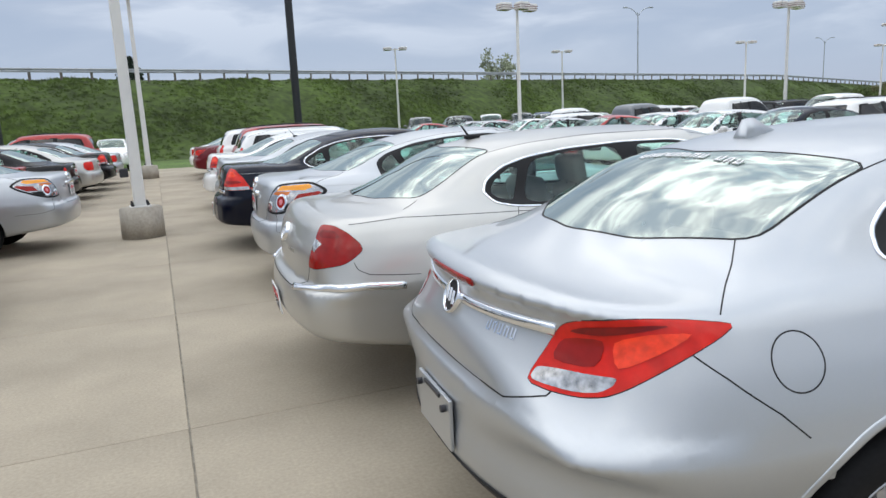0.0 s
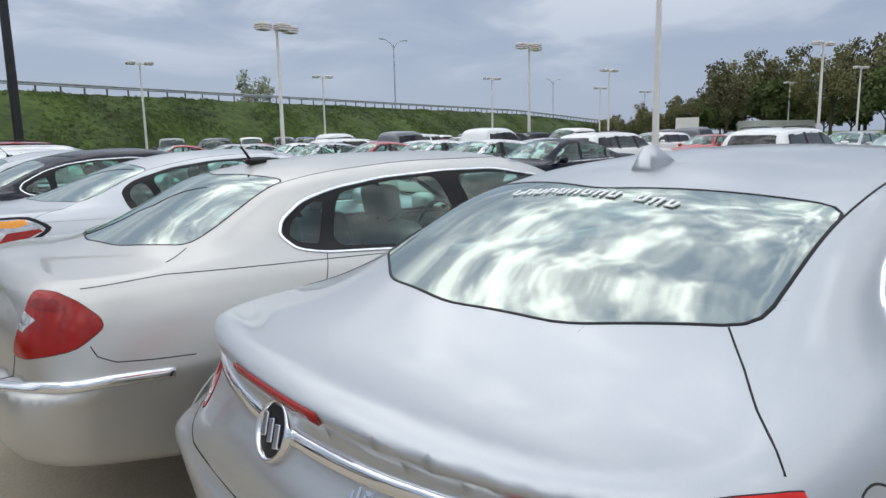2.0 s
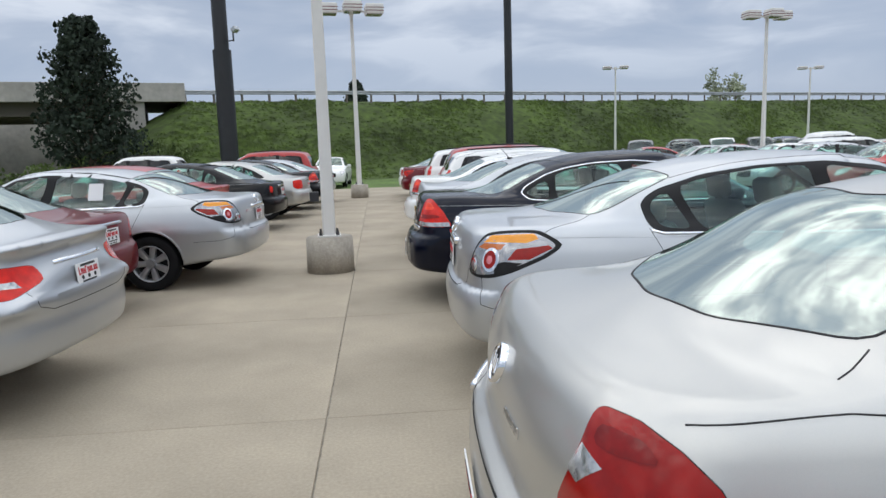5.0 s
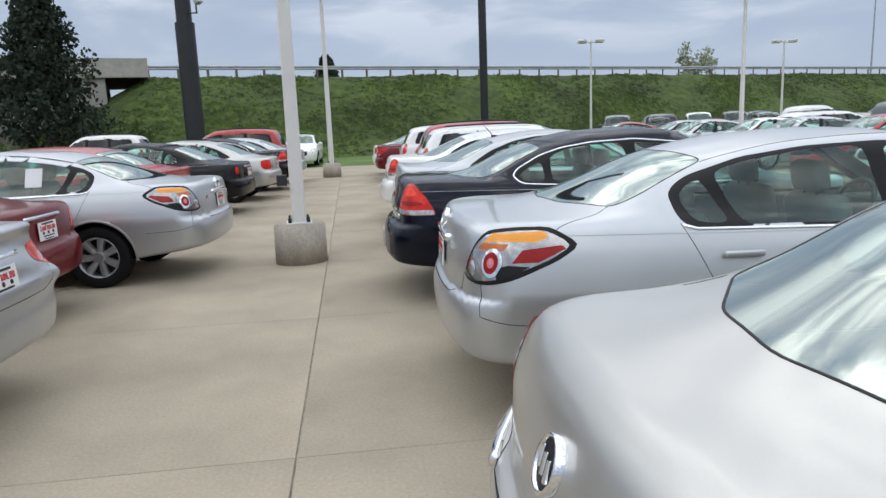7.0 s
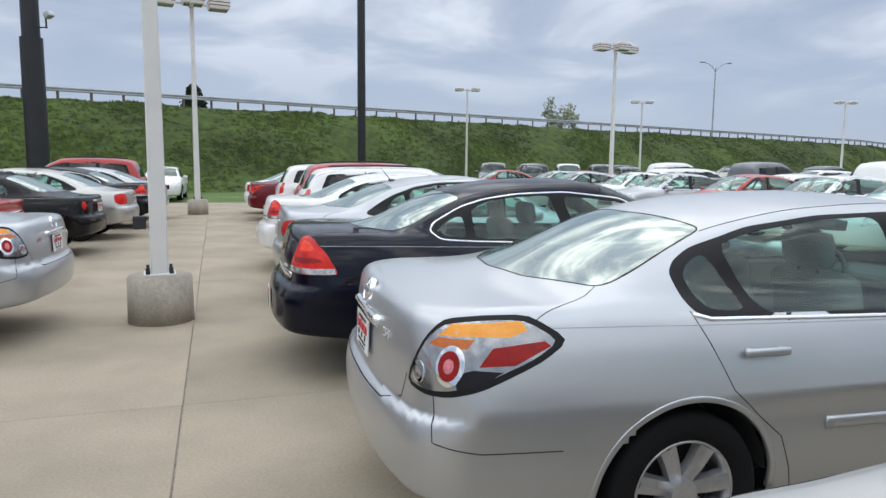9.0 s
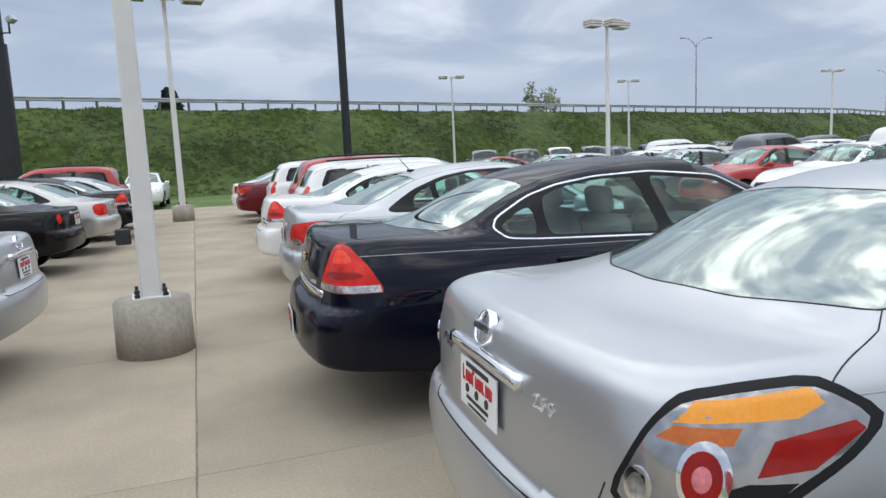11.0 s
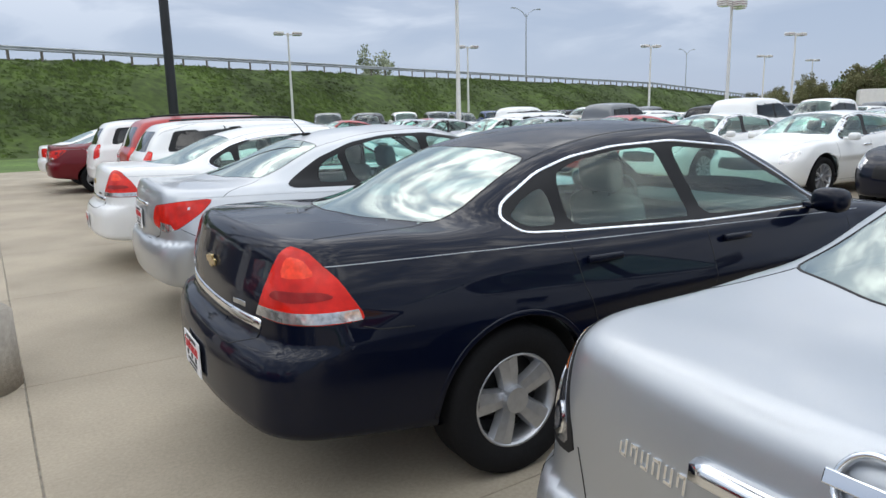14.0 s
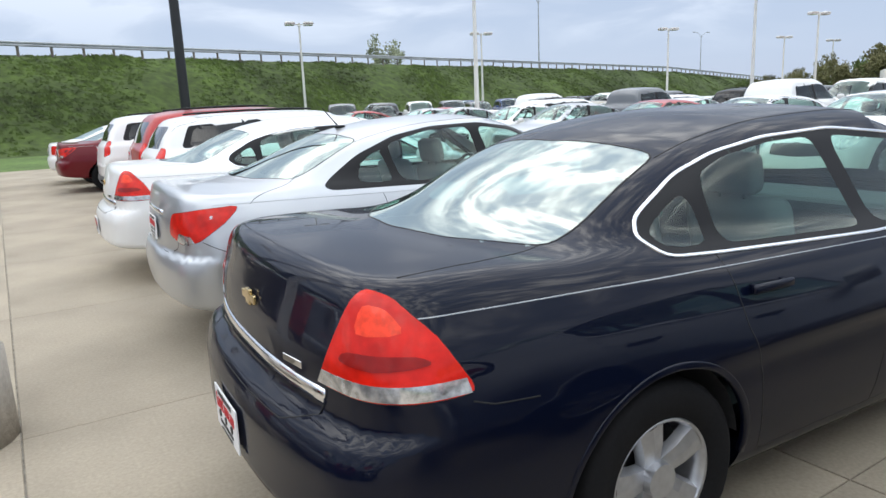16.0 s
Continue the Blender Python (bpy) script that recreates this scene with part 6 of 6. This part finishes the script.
def conifer(seed, height, spread):
    rnd = random.Random(seed)
    t = new("pine_tree")
    tagged(t, "tall dark evergreen pine in front of the overpass", "tree")
    bm = bmesh.new()
    tube(bm, height * 0.025, height * 0.006, -0.2, height * 0.97, 9)
    V, F = [], []
    for k in range(90):
        u = (k + rnd.random()) / 90
        z = height * (0.08 + 0.9 * u)
        ln = spread * (1 - u) ** 0.5 * rnd.uniform(0.7, 1.1) + 0.15
        a = k * 2.4
        m = Matrix.Translation((0, 0, z)) @ Matrix.Rotation(a, 4, "Z") @ Matrix.Rotation(radians(66 - 34 * u), 4, "Y")
        tube(bm, 0.035, 0.01, 0, ln, 5, m=m)
        blobs = [(m @ Vector((0, 0, ln * q)), 0.16 * ln + 0.16) for q in (0.45, 0.7, 0.9, 1.0)]
        v, f = leaf_cloud(rnd, blobs, 130, 0.12)
        o = len(V)
        V += v
        F += [tuple(i + o for i in q) for q in f]
    part("trunk", bm, BARK, t)
    part_mesh("crown", mesh_of("crown", V, F, NEEDLE, None, False), t)
    return t


# ---- cars in their places ----
def park(car, b, a, heading=0.0, turn=0.0):
    car.matrix_basis = lot(b, a, 0, heading + turn)
    return car


G = "cars parked in the lot"
silver_a = build_car("sedan", WIDELAMP, SILVER, "silver sedan with large red wrap-round lamps and chrome trunk bar", h=0.027)
park(silver_a, 2.046, 1.908, -4.3)
silver_b_near = build_car("sedan", TEARDROP, PEARL, "pale silver sedan with deep red teardrop tail lamps", h=0.027)
park(silver_b_near, 1.855, 4.12, -3)
silver_c_near = build_car("sedan", AMBERLAMP, SILVER, "silver sedan with clear and amber tail lamps", h=0.027)
park(silver_c_near, 2.086, 7.01, -3)
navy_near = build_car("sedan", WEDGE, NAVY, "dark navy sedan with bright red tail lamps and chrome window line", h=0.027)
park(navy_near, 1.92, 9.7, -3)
compact_near = build_car("compact_sedan", SPOILER, SILVER, "silver-white compact sedan with a small trunk spoiler", h=0.035)
park(compact_near, 2.15, 12.4, -3)
navy_near2 = build_car("sedan", WEDGE, WHITE, "white sedan with red tail lamps in the row", h=0.035)
park(navy_near2, 2.12, 15.0, -3)
silver_car = build_car("sedan", AMBERLAMP, SILVER, "silver sedan with its tail to the aisle", h=0.04)
park(silver_car, 0.12, 11.3, 177)
silver_long = build_car("sedan", LONGLAMP, SILVER, "silver sedan with long red lamps and a chrome strip", h=0.035)
park(silver_long, -0.27, 6.87, 177)
maroon = build_car("sedan", COMPACT, MAROON, "dark maroon compact sedan with red lamps", h=0.04)
park(maroon, -0.93, 9.14, 177)
# a white price sheet in the pale car's rear side window
f = car_field(AMBERLAMP)
Q, M = onto(f, "side", [(1.78, 1.19)], AMBERLAMP["W"], 1)
bm = bmesh.new()
box(bm, 0, 0, 0, 0.17, 0.004, 0.21, 0, Matrix.Translation(Vector(Q[0]) + Vector(M[0]) * 0.004) @ Matrix.Rotation(math.atan2(M[0][2], M[0][1]), 4, "X"))
part("price_sheet", bm, PLATEWHITE, silver_car, "white printed price sheet")
for c in (silver_a, silver_b_near, silver_c_near, navy_near, compact_near, navy_near2, silver_car, silver_long, maroon):
    tagged(c, group=G)


# ---- more of the lot ----
def more(kind, S, paintm, label, b, a, heading, h=0.055, full=False, name="sedan"):
    c = build_car(name, S, paintm, label, h=h, full=full)
    tagged(c, group=G)
    park(c, b, a, heading)
    return c


# tails to the aisle, on the pole's side
red_sedan = more("sedan", LONGLAMP, RED, "red sedan parked deep in its bay", -0.9, 14.2, 177, 0.05, True)
coupe = more("coupe", COUPE, BLACK, "black coupe with round red tail lamps and spoiler", -0.4, 17.5, 177, 0.04, True, "coupe")
white_b = more("sedan", COMPACT, PEARL, "pale silver sedan beside the black coupe", -0.1, 20.2, 177, 0.05)
black_b = more("sedan", WEDGE, BLACK, "black sedan with red tail lamps", 0.1, 22.9, 177, 0.05)
silver_b = more("sedan", COMPACT, SILVER, "silver sedan near the far footing", 0.2, 25.6, 177, 0.05)
red_suv = more("suv", SUVBASE, RED, "dark red sport utility car at the row's end", -0.6, 29.0, 177, 0.055, False, "suv")
white_facing = more("sedan", AMBERLAMP, WHITE, "white sedan facing down the aisle", -0.6, 40.2, -92, 0.055)
white_suv_b = more("suv", SUVBASE, WHITE, "white sport utility car at the back", -6.5, 33.0, 177, 0.06, False, "suv")
# tails to the aisle, on the walk's side
white_wagon = more("suv", WAGON, WHITE, "white sport utility car with dark windows", 3.0, 17.6, -3, 0.045, True, "suv")
red_wagon = more("suv", lowered(SUVBASE, 0.85), RED, "bright red sport utility car between white ones", 3.2, 20.0, -3, 0.05, False, "suv")
white_suv = more("suv", lowered(SUVBASE, 0.8), WHITE, "white sport utility car", 3.0, 22.5, -3, 0.05, False, "suv")
maroon_b = more("sedan", SPOILER, MAROON, "dark maroon sedan near the row's end", 2.4, 24.9, -3, 0.05)
white_c = more("sedan", COMPACT, WHITE, "white sedan at the row's end", 2.4, 27.5, -3, 0.05)
# the row across the drive, noses to the drive
white_long = more("sedan", LONGLAMP, WHITE, "white sedan nose-on across the drive", 17.0, 13.5, 177, 0.045, True)
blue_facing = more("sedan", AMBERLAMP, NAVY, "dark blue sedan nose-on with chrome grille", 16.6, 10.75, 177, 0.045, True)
white_d = copy_thing(white_long, lot(17.6, 16.3, 0, 177))
red_c = more("sedan", COMPACT, RED, "red sedan nose-on across the drive", 17.6, 19.0, 177, 0.055)
white_large = more("suv", SUVBASE, WHITE, "large white sport utility car tail-on across the drive", 12.6, 1.2, -3, 0.05, True, "suv")
grey_suv = more("suv", SUVBASE, GREY, "dark grey sport utility car with dark windows", 12.4, -2.0, -3, 0.05, False, "suv")
pickup = more("pickup", PICKUP, WHITE, "white pickup truck in the far rows", 30.0, 20.0, 177, 0.06, False, "pickup_truck")
pick_grey = more("pickup", PICKUP, GREY, "dark grey pickup truck facing the lot", 24.0, 47.0, -150, 0.06, False, "pickup_truck")
blue_pick = more("pickup", PICKUP, BLUE, "blue pickup truck facing the lot", 34.0, 52.0, -150, 0.06, False, "pickup_truck")
black_suv = more("suv", SUVBASE, BLACK, "black sport utility car with dark windows", 25.5, 24.5, -3, 0.06, False, "suv")
tan_car = more("sedan", WEDGE, TAN, "tan sedan in the far rows", 24.0, 27.5, 177, 0.06)
silver_far = more("sedan", AMBERLAMP, SILVER, "silver sedan in the far rows", 17.4, 21.8, 177, 0.06)
pool = [silver_far, red_c, tan_car, white_d, black_suv, white_suv, pickup, grey_suv, white_c, silver_b, white_suv, pick_grey]
rnd = random.Random(11)
for row, (b0, head, a0, a1) in enumerate(((17.4, 177, 24.5, 36.0), (17.9, -3, -6.0, 36.0), (33.5, 177, -4, 44.0), (34.0, -3, 0.0, 48.0), (49.5, 177, 6.0, 58.0), (50.0, -3, 8.0, 60.0))):
    a = a0
    while a < a1:
        if not (14.5 < b0 < 20 and abs(a - 32.0) < 1.2) and rnd.random() < 0.88:
            src = rnd.choice(pool)
            at = lot(b0 + rnd.uniform(-0.4, 0.4), a, 0, head + rnd.uniform(-1.5, 1.5))
            if row != 1 or abs(a - 11.4) > 1.4:
                copy_thing(src, at)
        a += 2.78
a = 44.5
for k in range(9):
    copy_thing((pick_grey, black_suv, pickup, pick_grey, grey_suv, blue_pick, white_suv, silver_far, pick_grey)[k], lot(18.5 + 3.0 * k, 45.0 + 0.9 * k, 0, -112))

dark_pole(-25.14, 29.3, 0.36, 26, True)
dark_pole(-16.7, 46.9, 0.26, 24, False)


def lorry(x, y, turn, w=2.5, ln=6.5, top=3.3):
    t = new("box_truck")
    t.matrix_basis = pose(x, y, 0, 0, 0, turn)
    tagged(t, "plain white box truck body beyond the rows", "truck")
    bm = bmesh.new()
    box(bm, 0, 0, 0.9 + (top - 0.9) / 2, ln, w, top - 0.9, 0.04)
    part("cargo_box", bm, POLEWHITE, t)
    bm = bmesh.new()
    box(bm, ln / 2 + 0.9, 0, 1.35, 1.7, 2.0, 1.5, 0.25)
    part("cab", bm, WHITE, t)
    bm = bmesh.new()
    box(bm, 0.4, 0, 0.75, ln + 2, 0.9, 0.25, 0.02)
    part("chassis", bm, DARKMETAL, t)
    for x2 in (-ln * 0.3, ln / 2 + 0.8):
        for s in (-1, 1):
            add_wheel(t, "seven", 0.42, x2, s * (w / 2 - 0.16), 10)


lorry(44.0, 77.0, 60)
lorry(58.0, 80.0, 20, 2.5, 12.0, 2.9)

# trees and shrubs
pine = conifer(5, 9.4, 3.3)
pine.location = (-35.6, 29.3, 0)
bush = tree(2, 10.6, 4.4, 1500, 0.26, PALELEAF)
bush.location = (-12.8, 168.0, 5.8)
tagged(bush, "lone thin tree beyond the motorway", "tree")
far_pine = conifer(9, 4.2, 1.4)
p = bank_d * 22 + bank_n * 75
far_pine.location = (p.x, p.y, 5.0)
kinds = [tree(20 + k, 9.5 + 1.6 * k, 3.6 + 0.5 * k, 4200, 0.22, (LEAF, LEAF2)[k % 2]) for k in range(4)]
spots = []
rnd = random.Random(7)
for k in range(130):
    az = rnd.uniform(22, 62) if k < 105 else rnd.uniform(11, 26)
    d = (rnd.uniform(105, 150) if k < 105 else rnd.uniform(140, 180)) - 0.35 * az
    big = min(1.0, max(0.36, (az - 22) / 14.0))
    spots.append((d * math.sin(radians(az)), d * math.cos(radians(az)), big * rnd.uniform(0.7, 1.15)))
for k, (x, y, sc) in enumerate(spots):
    src = kinds[k % 4]
    m = Matrix.Translation((x, y, -0.1)) @ Matrix.Rotation(rnd.uniform(0, 6.3), 4, "Z") @ Matrix.Scale(sc, 4)
    if k < 4:
        src.matrix_basis = m
    else:
        c = copy_thing(src, m)
        c.matrix_basis = m
# shrubs at the bank's left foot
V, F = [], []
rnd = random.Random(13)
blobs = []
for k in range(70):
    s, v = rnd.uniform(-14, 4), rnd.uniform(40.5, 50)
    p = bank_d * s + bank_n * v
    z = 5.84 * max(0, (v - 44.5) / 11.5) * min(1, max(0, (s + 7) / 11)) * 0.9
    blobs.append((Vector((p.x, p.y, z + 0.4)), rnd.uniform(0.5, 1.1)))
V, F = leaf_cloud(rnd, blobs, 14000, 0.10)
tagged(new("shrubs", mesh_of("shrubs", V, F, SHRUB, None, False)), "loose green shrubs at the embankment's end", "shrub", kind="stuff")


def highway_lamp(x, y, z, h=10.0):
    p = new("street_lamp")
    p.matrix_basis = pose(x, y, z, 0, 0, 25)
    tagged(p, "tall twin-armed motorway lamp post", "street lamp")
    bm = bmesh.new()
    tube(bm, 0.12, 0.07, 0, h, 10)
    part("pole", bm, GALV, p)
    for s in (-1, 1):
        V, F = [], []
        bm = bmesh.new()
        pts = [(0, h - 0.6), (0.5, h + 0.1), (1.2, h + 0.55), (1.9, h + 0.7)]
        for (x0, z0), (x1, z1) in zip(pts, pts[1:]):
            d = Vector((s * (x1 - x0), 0, z1 - z0))
            tube(bm, 0.05, 0.05, 0, d.length, 6, m=Matrix.Translation((s * x0, 0, z0)) @ d.to_track_quat("Z", "Y").to_matrix().to_4x4())
        a = part("arm", bm, GALV, p)
        bm = bmesh.new()
        box(bm, s * 2.15, 0, h + 0.7, 0.7, 0.28, 0.16, 0.05)
        part("lamp_head", bm, GALV, a)


highway_lamp(13.2, 110.0, 5.0, 11.0)
highway_lamp(60.0, 170.0, 4.0, 11.0)

# concrete slabs of the walked stretch, each its own piece
SX, SY = 2.79, 2.557
pave = structure(new("pavement_slabs"), "pale jointed concrete slabs of the parking lot", "pavement")
pave.matrix_basis = lot(0, 0)
sm = slab_mesh(SX, SY)
for i in range(-7, 3):
    for j in range(-5, 12):
        part_mesh("slab", sm, pave, "", Matrix.Translation((1.27 + SX * (i + 0.5), 3.57 + SY * (j + 0.5), 0)))
